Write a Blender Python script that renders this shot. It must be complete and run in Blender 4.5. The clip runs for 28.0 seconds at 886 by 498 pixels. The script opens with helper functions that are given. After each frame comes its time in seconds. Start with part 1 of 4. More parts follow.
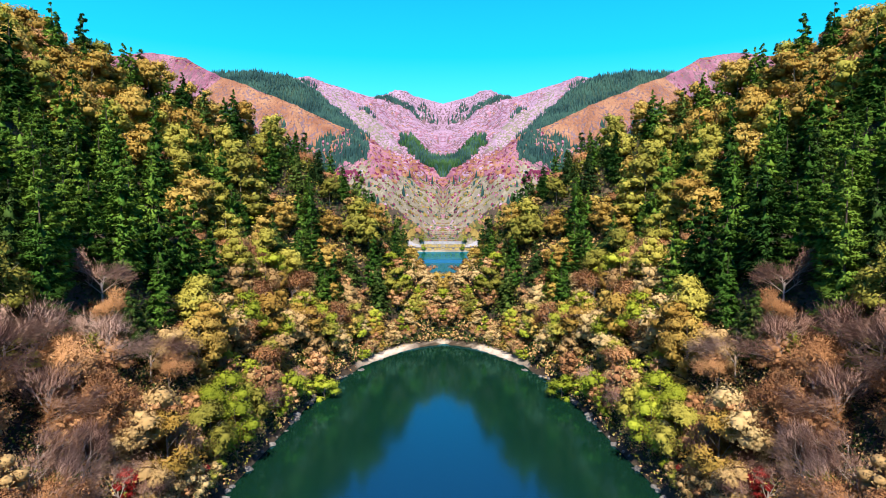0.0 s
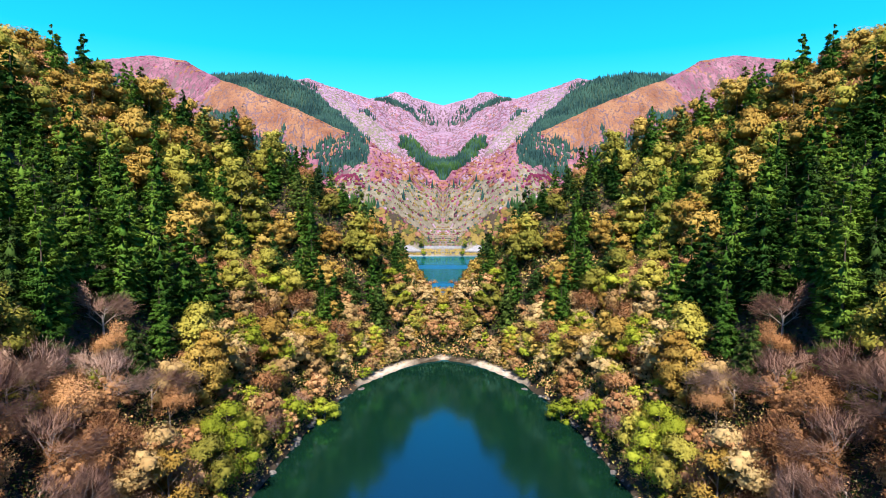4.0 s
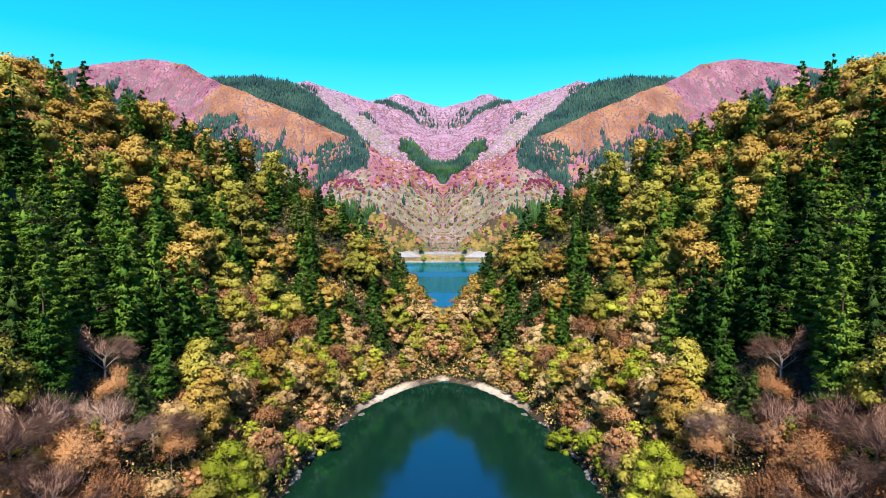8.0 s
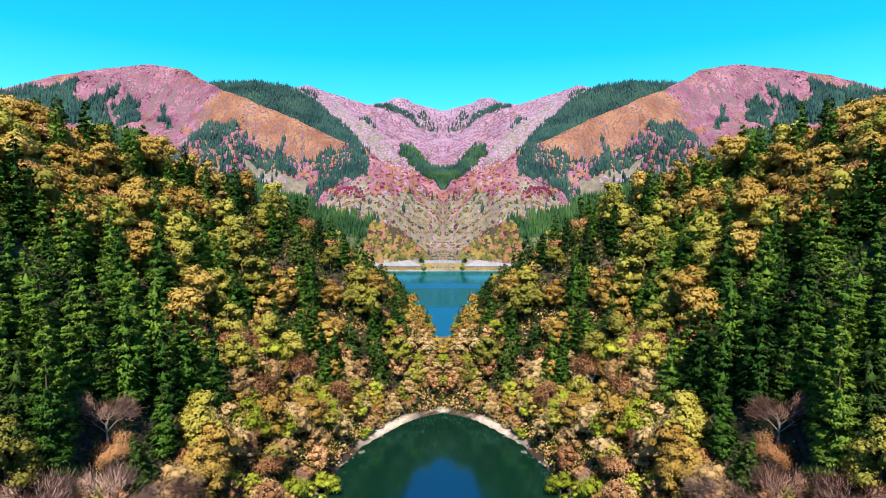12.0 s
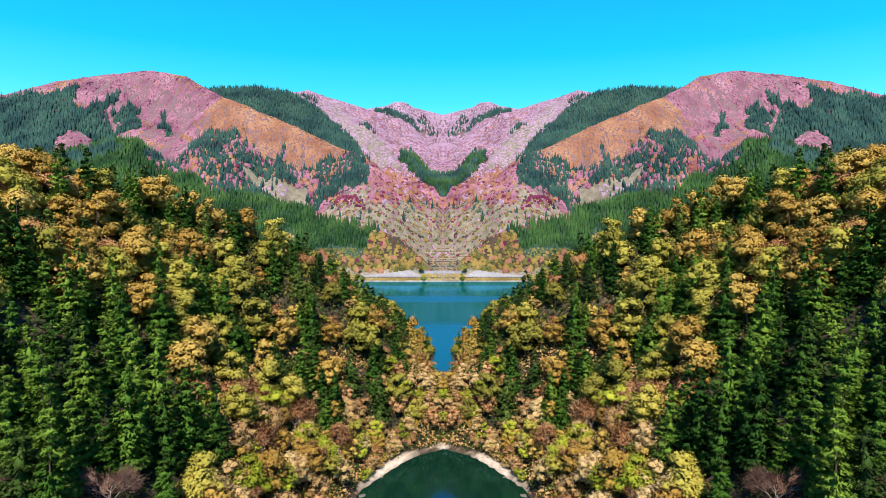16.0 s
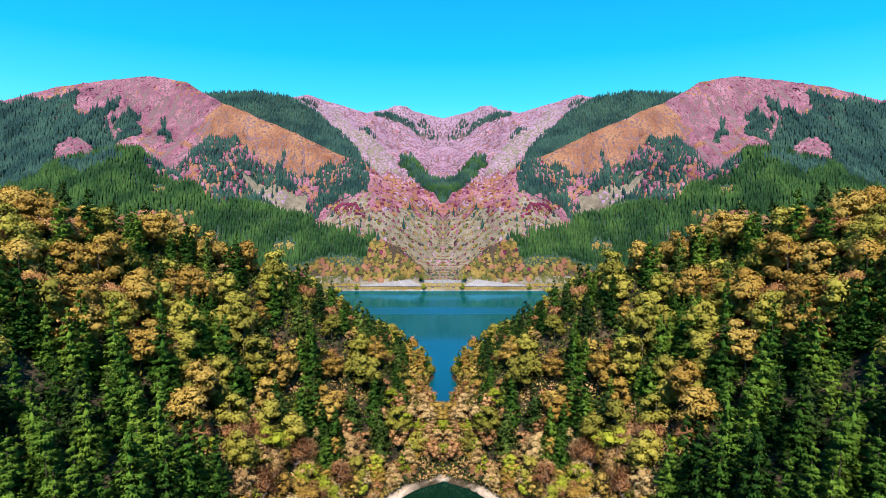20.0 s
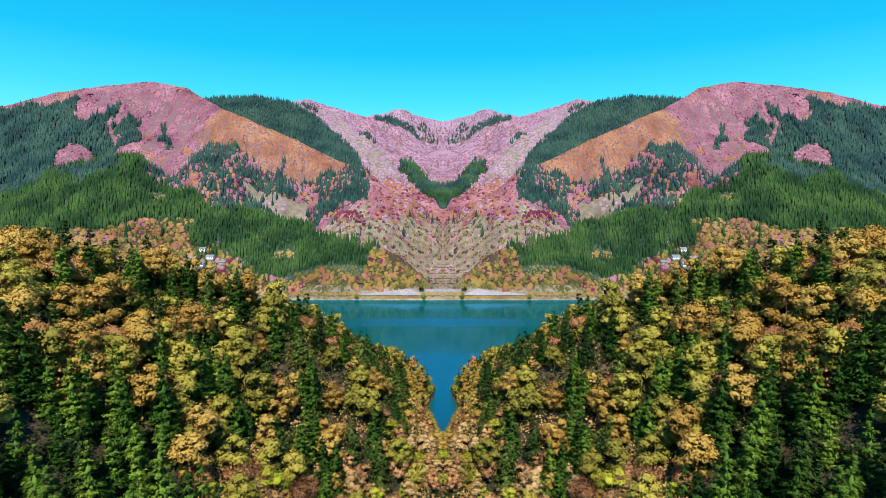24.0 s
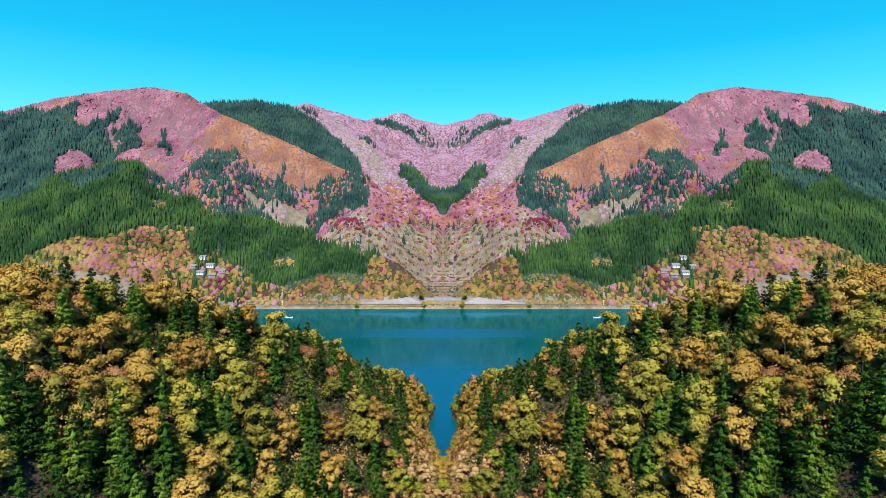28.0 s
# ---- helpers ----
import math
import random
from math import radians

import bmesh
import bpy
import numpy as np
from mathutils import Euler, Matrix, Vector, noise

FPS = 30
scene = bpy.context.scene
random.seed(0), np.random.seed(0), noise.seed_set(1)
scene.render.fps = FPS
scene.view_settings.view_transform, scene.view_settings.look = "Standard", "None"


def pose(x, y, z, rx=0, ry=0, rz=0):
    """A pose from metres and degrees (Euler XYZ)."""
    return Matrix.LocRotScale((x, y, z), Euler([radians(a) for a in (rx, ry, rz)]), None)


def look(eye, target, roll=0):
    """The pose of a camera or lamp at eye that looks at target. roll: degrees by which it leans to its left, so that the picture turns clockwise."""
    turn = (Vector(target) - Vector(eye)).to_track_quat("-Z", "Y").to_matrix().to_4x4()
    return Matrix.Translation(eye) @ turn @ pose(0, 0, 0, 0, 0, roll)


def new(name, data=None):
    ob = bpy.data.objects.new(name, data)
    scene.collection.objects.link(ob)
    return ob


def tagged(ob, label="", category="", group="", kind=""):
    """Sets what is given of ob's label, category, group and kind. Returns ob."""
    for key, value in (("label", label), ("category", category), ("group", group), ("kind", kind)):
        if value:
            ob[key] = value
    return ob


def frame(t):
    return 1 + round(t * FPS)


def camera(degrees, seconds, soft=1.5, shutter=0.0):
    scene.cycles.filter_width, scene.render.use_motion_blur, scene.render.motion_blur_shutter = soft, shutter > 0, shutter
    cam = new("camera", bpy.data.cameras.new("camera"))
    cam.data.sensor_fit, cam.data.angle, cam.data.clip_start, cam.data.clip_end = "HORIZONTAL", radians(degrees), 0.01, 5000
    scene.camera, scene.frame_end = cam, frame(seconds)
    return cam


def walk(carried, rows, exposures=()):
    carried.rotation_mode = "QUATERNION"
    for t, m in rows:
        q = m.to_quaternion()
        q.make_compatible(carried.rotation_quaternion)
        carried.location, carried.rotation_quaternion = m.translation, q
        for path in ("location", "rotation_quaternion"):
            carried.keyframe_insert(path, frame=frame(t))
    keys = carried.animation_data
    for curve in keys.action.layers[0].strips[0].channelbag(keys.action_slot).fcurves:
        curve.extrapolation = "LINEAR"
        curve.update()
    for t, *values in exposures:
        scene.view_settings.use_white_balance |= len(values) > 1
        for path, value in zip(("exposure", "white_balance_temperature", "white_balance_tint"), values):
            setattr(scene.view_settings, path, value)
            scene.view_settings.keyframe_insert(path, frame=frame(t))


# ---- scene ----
# ---- camera: a drone that climbs straight up over the pond ----
cam = camera(76.0, 28.0, 0.75)
TILT = 90 - 3.32
CLIMB = [
    (0.0, 44.28), (1.0, 45.58), (2.0, 46.91), (2.5, 47.60), (4.5, 50.68), (5.0, 51.52), (6.0, 53.35), (7.0, 55.26),
    (8.0, 57.33), (9.0, 59.67), (10.0, 62.34), (11.0, 65.33), (12.0, 68.47), (12.5, 70.07), (14.5, 76.86), (15.0, 78.48),
    (16.0, 81.51), (17.0, 84.42), (18.0, 87.32), (19.0, 90.25), (20.0, 93.18), (21.0, 96.15), (21.5, 97.62), (23.5, 103.24),
    (24.0, 104.62), (25.0, 107.40), (26.0, 110.30), (27.0, 113.00), (28.0, 115.65),
]
walk(cam, [(t, pose(0, 0, z, TILT, 0, 0)) for t, z in CLIMB], [(0.0, 1.28), (12.0, 1.15), (28.0, 0.87)])

# ---- sky and sun ----
SUN_HEIGHT = 52.0
world = bpy.data.worlds.new("world")
scene.world = world
world.use_nodes = True
wn, wl = world.node_tree.nodes, world.node_tree.links
sky = wn.new("ShaderNodeTexSky")
sky.sky_type, sky.sun_disc = "NISHITA", False
sky.sun_elevation, sky.sun_rotation = radians(SUN_HEIGHT), radians(180)
sky.altitude, sky.air_density, sky.dust_density, sky.ozone_density = 600, 1.0, 0.1, 2.0
grade = wn.new("ShaderNodeHueSaturation")
grade.inputs["Hue"].default_value = 0.47
grade.inputs["Saturation"].default_value = 1.7
wl.new(sky.outputs[0], grade.inputs["Color"])
# a very clear autumn sky: cyan towards the horizon, deep blue higher up
way, height, depth = wn.new("ShaderNodeTexCoord"), wn.new("ShaderNodeSeparateXYZ"), wn.new("ShaderNodeMapRange")
depth.inputs[1].default_value, depth.inputs[2].default_value = 0.04, 0.54
hue = wn.new("ShaderNodeValToRGB")
for at, colour in ((0.45, (0.020, 0.56, 0.92, 1)), (0.60, (0.016, 0.46, 0.90, 1))):
    hue.color_ramp.elements.new(at).color = colour
hue.color_ramp.elements[0].color, hue.color_ramp.elements[-1].color = (0.28, 1.12, 1.12, 1), (0.008, 0.095, 0.88, 1)
wl.new(way.outputs["Generated"], height.inputs[0])
wl.new(height.outputs[2], depth.inputs[0])
wl.new(depth.outputs[0], hue.inputs[0])
strong = wn.new("ShaderNodeVectorMath")
strong.operation = "SCALE"
strong.inputs["Scale"].default_value = 6.0
wl.new(hue.outputs[0], strong.inputs[0])
clear = wn.new("ShaderNodeMix")
clear.data_type = "RGBA"
clear.inputs[0].default_value = 0.62
wl.new(grade.outputs[0], clear.inputs[6])
wl.new(strong.outputs[0], clear.inputs[7])
wl.new(clear.outputs[2], wn["Background"].inputs[0])
wn["Background"].inputs[1].default_value = 0.102
sun = new("sun", bpy.data.lights.new("sun", "SUN"))
sun.data.energy, sun.data.angle, sun.data.color = 5.0, radians(0.5), (1.0, 0.95, 0.87)
sun.matrix_world = look((0, 0, 500), (0, 500 / math.tan(radians(SUN_HEIGHT)), 0))


# ---- materials ----
def material(name, rough=0.6):
    m = bpy.data.materials.new(name)
    m.use_nodes = True
    b = m.node_tree.nodes["Principled BSDF"]
    b.inputs["Roughness"].default_value = rough
    b.inputs["Specular IOR Level"].default_value = 0.25
    return m, m.node_tree.nodes, m.node_tree.links, b


def ramp(nodes, stops):
    r = nodes.new("ShaderNodeValToRGB")
    e = r.color_ramp.elements
    while len(e) < len(stops):
        e.new(0.5)
    for i, (at, c) in enumerate(stops):
        e[i].position, e[i].color = at, (*c, 1)
    return r


def noise_at(nodes, links, scale, detail=4, rough=0.6):
    tc = nodes.new("ShaderNodeNewGeometry")
    n = nodes.new("ShaderNodeTexNoise")
    n.inputs["Scale"].default_value, n.inputs["Detail"].default_value, n.inputs["Roughness"].default_value = scale, detail, rough
    links.new(tc.outputs["Position"], n.inputs["Vector"])
    return n


def foliage(name, dark, mid, light, through_light=0.12, per_tree=True, spread=0.24):
    """Leaves: colour by tree, by clump and by place; some light passes through them."""
    m, n, l, b = material(name, 0.75)
    b.inputs["Specular IOR Level"].default_value = 0.06
    geo = n.new("ShaderNodeNewGeometry")
    mix = n.new("ShaderNodeMath")
    mix.operation = "MULTIPLY_ADD"
    mix.inputs[1].default_value = spread
    l.new(geo.outputs["Random Per Island"] if per_tree else noise_at(n, l, 0.21, 1).outputs[0], mix.inputs[0])
    if per_tree:
        ob = n.new("ShaderNodeObjectInfo")
        half = n.new("ShaderNodeMath")
        half.operation = "MULTIPLY"
        half.inputs[1].default_value = 0.76
        l.new(ob.outputs["Random"], half.inputs[0])
        l.new(half.outputs[0], mix.inputs[2])
    else:
        # broad random tones, which also stand in for shade of spurs and gullies
        big = noise_at(n, l, 0.022, 4)
        half = n.new("ShaderNodeMath")
        half.operation = "MULTIPLY_ADD"
        half.inputs[1].default_value, half.inputs[2].default_value = 1.9, -0.62
        l.new(big.outputs[0], half.inputs[0])
        l.new(half.outputs[0], mix.inputs[2])
    r = ramp(n, ((0.05, dark), (0.5, mid), (0.95, light)))
    l.new(mix.outputs[0], r.inputs[0])
    l.new(r.outputs[0], b.inputs["Base Color"])
    t = n.new("ShaderNodeBsdfTranslucent")
    l.new(r.outputs[0], t.inputs[0])
    s = n.new("ShaderNodeMixShader")
    s.inputs[0].default_value = through_light
    l.new(b.outputs[0], s.inputs[1])
    l.new(t.outputs[0], s.inputs[2])
    l.new(s.outputs[0], n["Material Output"].inputs[0])
    return m


def far_foliage(name, dark, mid, light, spread=0.24):
    """A whole crown seen from afar: colour by tree, with mottled relief of its branches."""
    m = foliage(name, dark, mid, light, 0.08, False, spread)
    n, l = m.node_tree.nodes, m.node_tree.links
    f = noise_at(n, l, 0.9, 3, 0.7)
    bump = n.new("ShaderNodeBump")
    bump.inputs["Strength"].default_value, bump.inputs["Distance"].default_value = 0.9, 1.1
    l.new(f.outputs[0], bump.inputs["Height"])
    l.new(bump.outputs[0], n["Principled BSDF"].inputs["Normal"])
    n["Principled BSDF"].inputs["Specular IOR Level"].default_value = 0.06
    return m


def earth(name, stops, scale, bump_size, bank=None):
    m, n, l, b = material(name, 0.95)
    a, c = noise_at(n, l, scale, 8, 0.7), noise_at(n, l, scale * 0.08, 3)
    add = n.new("ShaderNodeMath")
    add.operation = "MULTIPLY_ADD"
    add.inputs[1].default_value = 0.6
    l.new(a.outputs[0], add.inputs[0])
    sc = n.new("ShaderNodeMath")
    sc.operation = "MULTIPLY"
    sc.inputs[1].default_value = 0.4
    l.new(c.outputs[0], sc.inputs[0])
    l.new(sc.outputs[0], add.inputs[2])
    r = ramp(n, stops)
    l.new(add.outputs[0], r.inputs[0])
    colour = r.outputs[0]
    if bank:
        # a dry strip washed bare between the high and the present water level
        geo, sep, edge, mix = n.new("ShaderNodeNewGeometry"), n.new("ShaderNodeSeparateXYZ"), n.new("ShaderNodeMapRange"), n.new("ShaderNodeMix")
        wob = n.new("ShaderNodeMath")
        wob.operation = "MULTIPLY_ADD"
        wob.inputs[1].default_value = 2.0
        l.new(geo.outputs["Position"], sep.inputs[0])
        l.new(a.outputs[0], wob.inputs[0])
        l.new(sep.outputs[2], wob.inputs[2])
        edge.inputs[1].default_value, edge.inputs[2].default_value = bank[0] + 1.2, bank[0] + 1.9
        l.new(wob.outputs[0], edge.inputs[0])
        # it shows only where the bank is flat enough to hold sand
        lie, steep, most = n.new("ShaderNodeSeparateXYZ"), n.new("ShaderNodeMapRange"), n.new("ShaderNodeMath")
        steep.inputs[1].default_value, steep.inputs[2].default_value = 0.92, 0.80
        most.operation = "MAXIMUM"
        l.new(geo.outputs["Normal"], lie.inputs[0])
        l.new(lie.outputs[2], steep.inputs[0])
        l.new(edge.outputs[0], most.inputs[0])
        l.new(steep.outputs[0], most.inputs[1])
        mix.data_type = "RGBA"
        l.new(most.outputs[0], mix.inputs[0])
        pale = ramp(n, ((0.3, bank[1]), (0.7, bank[2])))
        l.new(a.outputs[0], pale.inputs[0])
        l.new(pale.outputs[0], mix.inputs[6])
        l.new(r.outputs[0], mix.inputs[7])
        colour = mix.outputs[2]
    l.new(colour, b.inputs["Base Color"])
    bump = n.new("ShaderNodeBump")
    bump.inputs["Strength"].default_value, bump.inputs["Distance"].default_value = 0.8, bump_size
    l.new(a.outputs[0], bump.inputs["Height"])
    l.new(bump.outputs[0], b.inputs["Normal"])
    return m


# the litter's browns are darkened to stand for shade between the trees
M_SHADED_LITTER = earth("shaded_leaf_litter", ((0.3, (0.012, 0.008, 0.005)), (0.5, (0.04, 0.026, 0.015)), (0.7, (0.10, 0.068, 0.037))), 0.6, 0.6, (0.55, (0.24, 0.17, 0.12), (0.60, 0.49, 0.38)))
M_SLOPE = earth("grassy_slope", ((0.3, (0.062, 0.050, 0.034)), (0.5, (0.150, 0.122, 0.086)), (0.7, (0.270, 0.220, 0.165))), 0.12, 1.5, (2.6, (0.60, 0.53, 0.46), (0.82, 0.76, 0.68)))
M_BARK = earth("bark", ((0.3, (0.06, 0.04, 0.03)), (0.5, (0.16, 0.12, 0.09)), (0.7, (0.30, 0.25, 0.20))), 2.5, 0.05)
M_DARK_BARK = earth("dark_bark", ((0.3, (0.02, 0.014, 0.010)), (0.7, (0.085, 0.06, 0.045))), 2.5, 0.05)
M_PALE_BARK = earth("pale_bark", ((0.3, (0.14, 0.10, 0.085)), (0.5, (0.28, 0.215, 0.18)), (0.7, (0.43, 0.35, 0.30))), 2.5, 0.05)

M_WATER, n, l, b = material("lake_water", 0.06)
# the pond is dark and green, the open lake more turquoise
place, axes, reach = n.new("ShaderNodeNewGeometry"), n.new("ShaderNodeSeparateXYZ"), n.new("ShaderNodeMapRange")
reach.inputs[1].default_value, reach.inputs[2].default_value = 190, 330
body = ramp(n, ((0.0, (0.003, 0.017, 0.009)), (1.0, (0.001, 0.066, 0.070))))
l.new(place.outputs["Position"], axes.inputs[0])
l.new(axes.outputs[1], reach.inputs[0])
l.new(reach.outputs[0], body.inputs[0])
l.new(body.outputs[0], b.inputs["Base Color"])
# wind roughens a long streak off the far shore and the water before the inlet
across, streak, inshore, wind, rough = n.new("ShaderNodeMath"), n.new("ShaderNodeMapRange"), n.new("ShaderNodeMapRange"), n.new("ShaderNodeMath"), n.new("ShaderNodeMapRange")
gap, lap, side, narrow = n.new("ShaderNodeMath"), n.new("ShaderNodeMath"), n.new("ShaderNodeMath"), n.new("ShaderNodeMapRange")
gap.operation, across.operation, side.operation, lap.operation, wind.operation = "SUBTRACT", "ABSOLUTE", "ABSOLUTE", "MULTIPLY", "MAXIMUM"
gap.inputs[1].default_value = 555
l.new(axes.outputs[1], gap.inputs[0])
l.new(gap.outputs[0], across.inputs[0])
l.new(across.outputs[0], streak.inputs[0])
streak.inputs[1].default_value, streak.inputs[2].default_value = 30, 16
l.new(axes.outputs[0], side.inputs[0])
l.new(side.outputs[0], narrow.inputs[0])
narrow.inputs[1].default_value, narrow.inputs[2].default_value = 135, 70
l.new(streak.outputs[0], lap.inputs[0])
l.new(narrow.outputs[0], lap.inputs[1])
l.new(axes.outputs[1], inshore.inputs[0])
inshore.inputs[1].default_value, inshore.inputs[2].default_value = 440, 415
l.new(lap.outputs[0], wind.inputs[0])
calm, open_water = n.new("ShaderNodeMapRange"), n.new("ShaderNodeMath")
calm.inputs[1].default_value, calm.inputs[2].default_value = 205, 260
open_water.operation = "MULTIPLY"
l.new(axes.outputs[1], calm.inputs[0])
l.new(inshore.outputs[0], open_water.inputs[0])
l.new(calm.outputs[0], open_water.inputs[1])
l.new(open_water.outputs[0], wind.inputs[1])
l.new(wind.outputs[0], rough.inputs[0])
rough.inputs[3].default_value, rough.inputs[4].default_value = 0.105, 0.30
b.inputs["Specular IOR Level"].default_value = 0.0
gloss, edge, blend = n.new("ShaderNodeBsdfGlossy"), n.new("ShaderNodeFresnel"), n.new("ShaderNodeMixShader")
gloss.inputs["Color"].default_value = (0.16, 0.62, 1.0, 1)
edge.inputs["IOR"].default_value = 2.0
l.new(rough.outputs[0], gloss.inputs["Roughness"])
l.new(edge.outputs[0], blend.inputs[0])
l.new(b.outputs[0], blend.inputs[1])
l.new(gloss.outputs[0], blend.inputs[2])
l.new(blend.outputs[0], n["Material Output"].inputs[0])
w1, w2 = noise_at(n, l, 1.1, 3, 0.6), noise_at(n, l, 0.06, 2, 0.5)
gust = n.new("ShaderNodeMath")
gust.operation = "MULTIPLY"
l.new(w1.outputs[0], gust.inputs[0])
l.new(w2.outputs[0], gust.inputs[1])
bump = n.new("ShaderNodeBump")
bump.inputs["Strength"].default_value, bump.inputs["Distance"].default_value = 0.10, 0.2
l.new(gust.outputs[0], bump.inputs["Height"])
l.new(bump.outputs[0], gloss.inputs["Normal"])

LEAF = {
    "cedar": foliage("cedar_needles", (0.012, 0.038, 0.006), (0.051, 0.114, 0.013), (0.145, 0.222, 0.026)),
    "pine": foliage("pine_needles", (0.012, 0.029, 0.007), (0.042, 0.076, 0.014), (0.110, 0.148, 0.026)),
    "gold": foliage("golden_leaves", (0.205, 0.112, 0.022), (0.305, 0.188, 0.038), (0.370, 0.250, 0.058)),
    "olive": foliage("olive_leaves", (0.120, 0.108, 0.019), (0.224, 0.196, 0.030), (0.345, 0.288, 0.050)),
    "lime": foliage("lime_leaves", (0.113, 0.132, 0.010), (0.216, 0.237, 0.018), (0.319, 0.325, 0.032)),
    "rust": foliage("rusty_leaves", (0.158, 0.070, 0.031), (0.329, 0.155, 0.065), (0.488, 0.264, 0.117)),
    "tan": foliage("tan_leaves", (0.235, 0.135, 0.054), (0.360, 0.228, 0.090), (0.455, 0.318, 0.138)),
    "twig": foliage("bare_twigs", (0.14, 0.070, 0.050), (0.25, 0.142, 0.102), (0.37, 0.240, 0.180), 0.05),
    "red": foliage("red_leaves", (0.17, 0.012, 0.01), (0.30, 0.022, 0.018), (0.42, 0.06, 0.04)),
}
FAR = {
    # blue haze and the shade of the slopes are put into this conifer colour
    "conifer": far_foliage("far_hazy_conifer", (0.007, 0.019, 0.021), (0.016, 0.043, 0.041), (0.038, 0.084, 0.063), 0.6),
    "green": far_foliage("far_green_conifer", (0.005, 0.016, 0.008), (0.014, 0.042, 0.014), (0.047, 0.098, 0.025), 0.6),
    "mauve": far_foliage("far_bare_mauve", (0.127, 0.041, 0.072), (0.260, 0.109, 0.148), (0.375, 0.193, 0.235)),
    # violet haze of the far ridges is put into this rose
    "rose": far_foliage("far_bare_hazy_rose", (0.235, 0.142, 0.205), (0.310, 0.195, 0.268), (0.370, 0.252, 0.325)),
    "orange": far_foliage("far_orange", (0.162, 0.062, 0.038), (0.263, 0.121, 0.069), (0.347, 0.188, 0.108)),
    "crimson": far_foliage("far_crimson", (0.065, 0.010, 0.026), (0.130, 0.020, 0.050), (0.21, 0.045, 0.085)),
    "olive": far_foliage("far_olive", (0.050, 0.048, 0.014), (0.105, 0.098, 0.026), (0.19, 0.16, 0.045)),
    "straw": far_foliage("far_straw", (0.130, 0.080, 0.020), (0.225, 0.148, 0.040), (0.31, 0.222, 0.074)),
}
M_FLOOR = earth("far_forest_floor", ((0.3, (0.075, 0.040, 0.044)), (0.5, (0.125, 0.072, 0.078)), (0.7, (0.18, 0.11, 0.115))), 0.3, 1.0)
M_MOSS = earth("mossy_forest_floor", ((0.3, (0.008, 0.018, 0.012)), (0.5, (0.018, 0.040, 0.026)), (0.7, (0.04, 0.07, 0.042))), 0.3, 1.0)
M_CONCRETE = earth("weathered_concrete", ((0.3, (0.13, 0.11, 0.105)), (0.5, (0.235, 0.205, 0.20)), (0.7, (0.36, 0.325, 0.315))), 0.5, 0.05)
M_PLASTER = earth("white_plaster", ((0.3, (0.55, 0.53, 0.50)), (0.7, (0.80, 0.78, 0.75))), 0.8, 0.02)
M_ROOF = earth("grey_roof_tiles", ((0.3, (0.09, 0.09, 0.10)), (0.7, (0.24, 0.23, 0.24))), 1.5, 0.05)
M_ROCK = earth("shore_rock", ((0.3, (0.035, 0.030, 0.027)), (0.5, (0.10, 0.085, 0.075)), (0.7, (0.27, 0.235, 0.20))), 0.9, 0.2)
M_TIMBER = earth("grey_timber", ((0.3, (0.14, 0.11, 0.09)), (0.7, (0.34, 0.29, 0.24))), 2.0, 0.03)
M_PANE, n, l, b = material("window_glass", 0.08)
b.inputs["Base Color"].default_value = (0.02, 0.025, 0.03, 1)


# ---- the lie of the land, alike on both sides of the valley's axis ----
def hash01(i, j, seed):
    h = (i.astype(np.int64) * 374761393 + j.astype(np.int64) * 668265263 + seed * 144269504) & 0xFFFFFFFF
    h = ((h ^ (h >> 13)) * 1274126177) & 0xFFFFFFFF
    return ((h ^ (h >> 16)) & 0xFFFF) / 65535.0


def value_noise(x, y, seed):
    i, j = np.floor(x), np.floor(y)
    fx, fy = x - i, y - j
    fx, fy = fx * fx * (3 - 2 * fx), fy * fy * (3 - 2 * fy)
    a, b2, c, d = hash01(i, j, seed), hash01(i + 1, j, seed), hash01(i, j + 1, seed), hash01(i + 1, j + 1, seed)
    return (a * (1 - fx) + b2 * fx) * (1 - fy) + (c * (1 - fx) + d * fx) * fy - 0.5


def rough_land(x, y, size, seed, octaves=4):
    total, amp = 0, 1.0
    for k in range(octaves):
        total = total + amp * value_noise(x / size + 17.3 * k, y / size - 9.1 * k, seed + k)
        size, amp = size / 2.1, amp * 0.5
    return total


def ridge(x, y, nodes, slope, relief=0.0):
    """Height of a mountain whose crest runs through nodes (x, y, z), falling off on both sides; relief: spurs and gullies down its sides."""
    best = np.full(np.shape(x), -1e3)
    for (x0, y0, z0), (x1, y1, z1) in zip(nodes, nodes[1:]):
        dx, dy = x1 - x0, y1 - y0
        s = np.clip(((x - x0) * dx + (y - y0) * dy) / (dx * dx + dy * dy), 0, 1)
        away = np.hypot(x - x0 - s * dx, y - y0 - s * dy)
        best = np.maximum(best, z0 + s * (z1 - z0) - slope * np.hypot(away, 6) + slope * 6 + relief * np.clip(away / 60, 0.12, 1))
    return best


PEAK_RIDGE = [(1371, 1150, 203), (1106, 1200, 279), (942, 1220, 333), (827, 1230, 368), (622, 1220, 389), (531, 1190, 371), (428, 1110, 312), (361, 1050, 284), (263, 1010, 240), (173, 985, 197), (133, 965, 181), (87, 930, 142)]
DARK_RIDGE = [(805, 1400, 358), (540, 1400, 388), (460, 1400, 389), (375, 1390, 377), (316, 1370, 346), (240, 1320, 276), (186, 1262, 208)]
PALE_RIDGE = [(494, 1500, 335), (425, 1520, 396), (362, 1540, 416), (290, 1600, 402), (211, 1660, 387), (139, 1680, 348), (57, 1690, 288)]
PALE_SPUR = [(335, 1520, 388), (269, 1480, 331), (188, 1420, 279), (107, 1350, 238), (48, 1230, 180)]
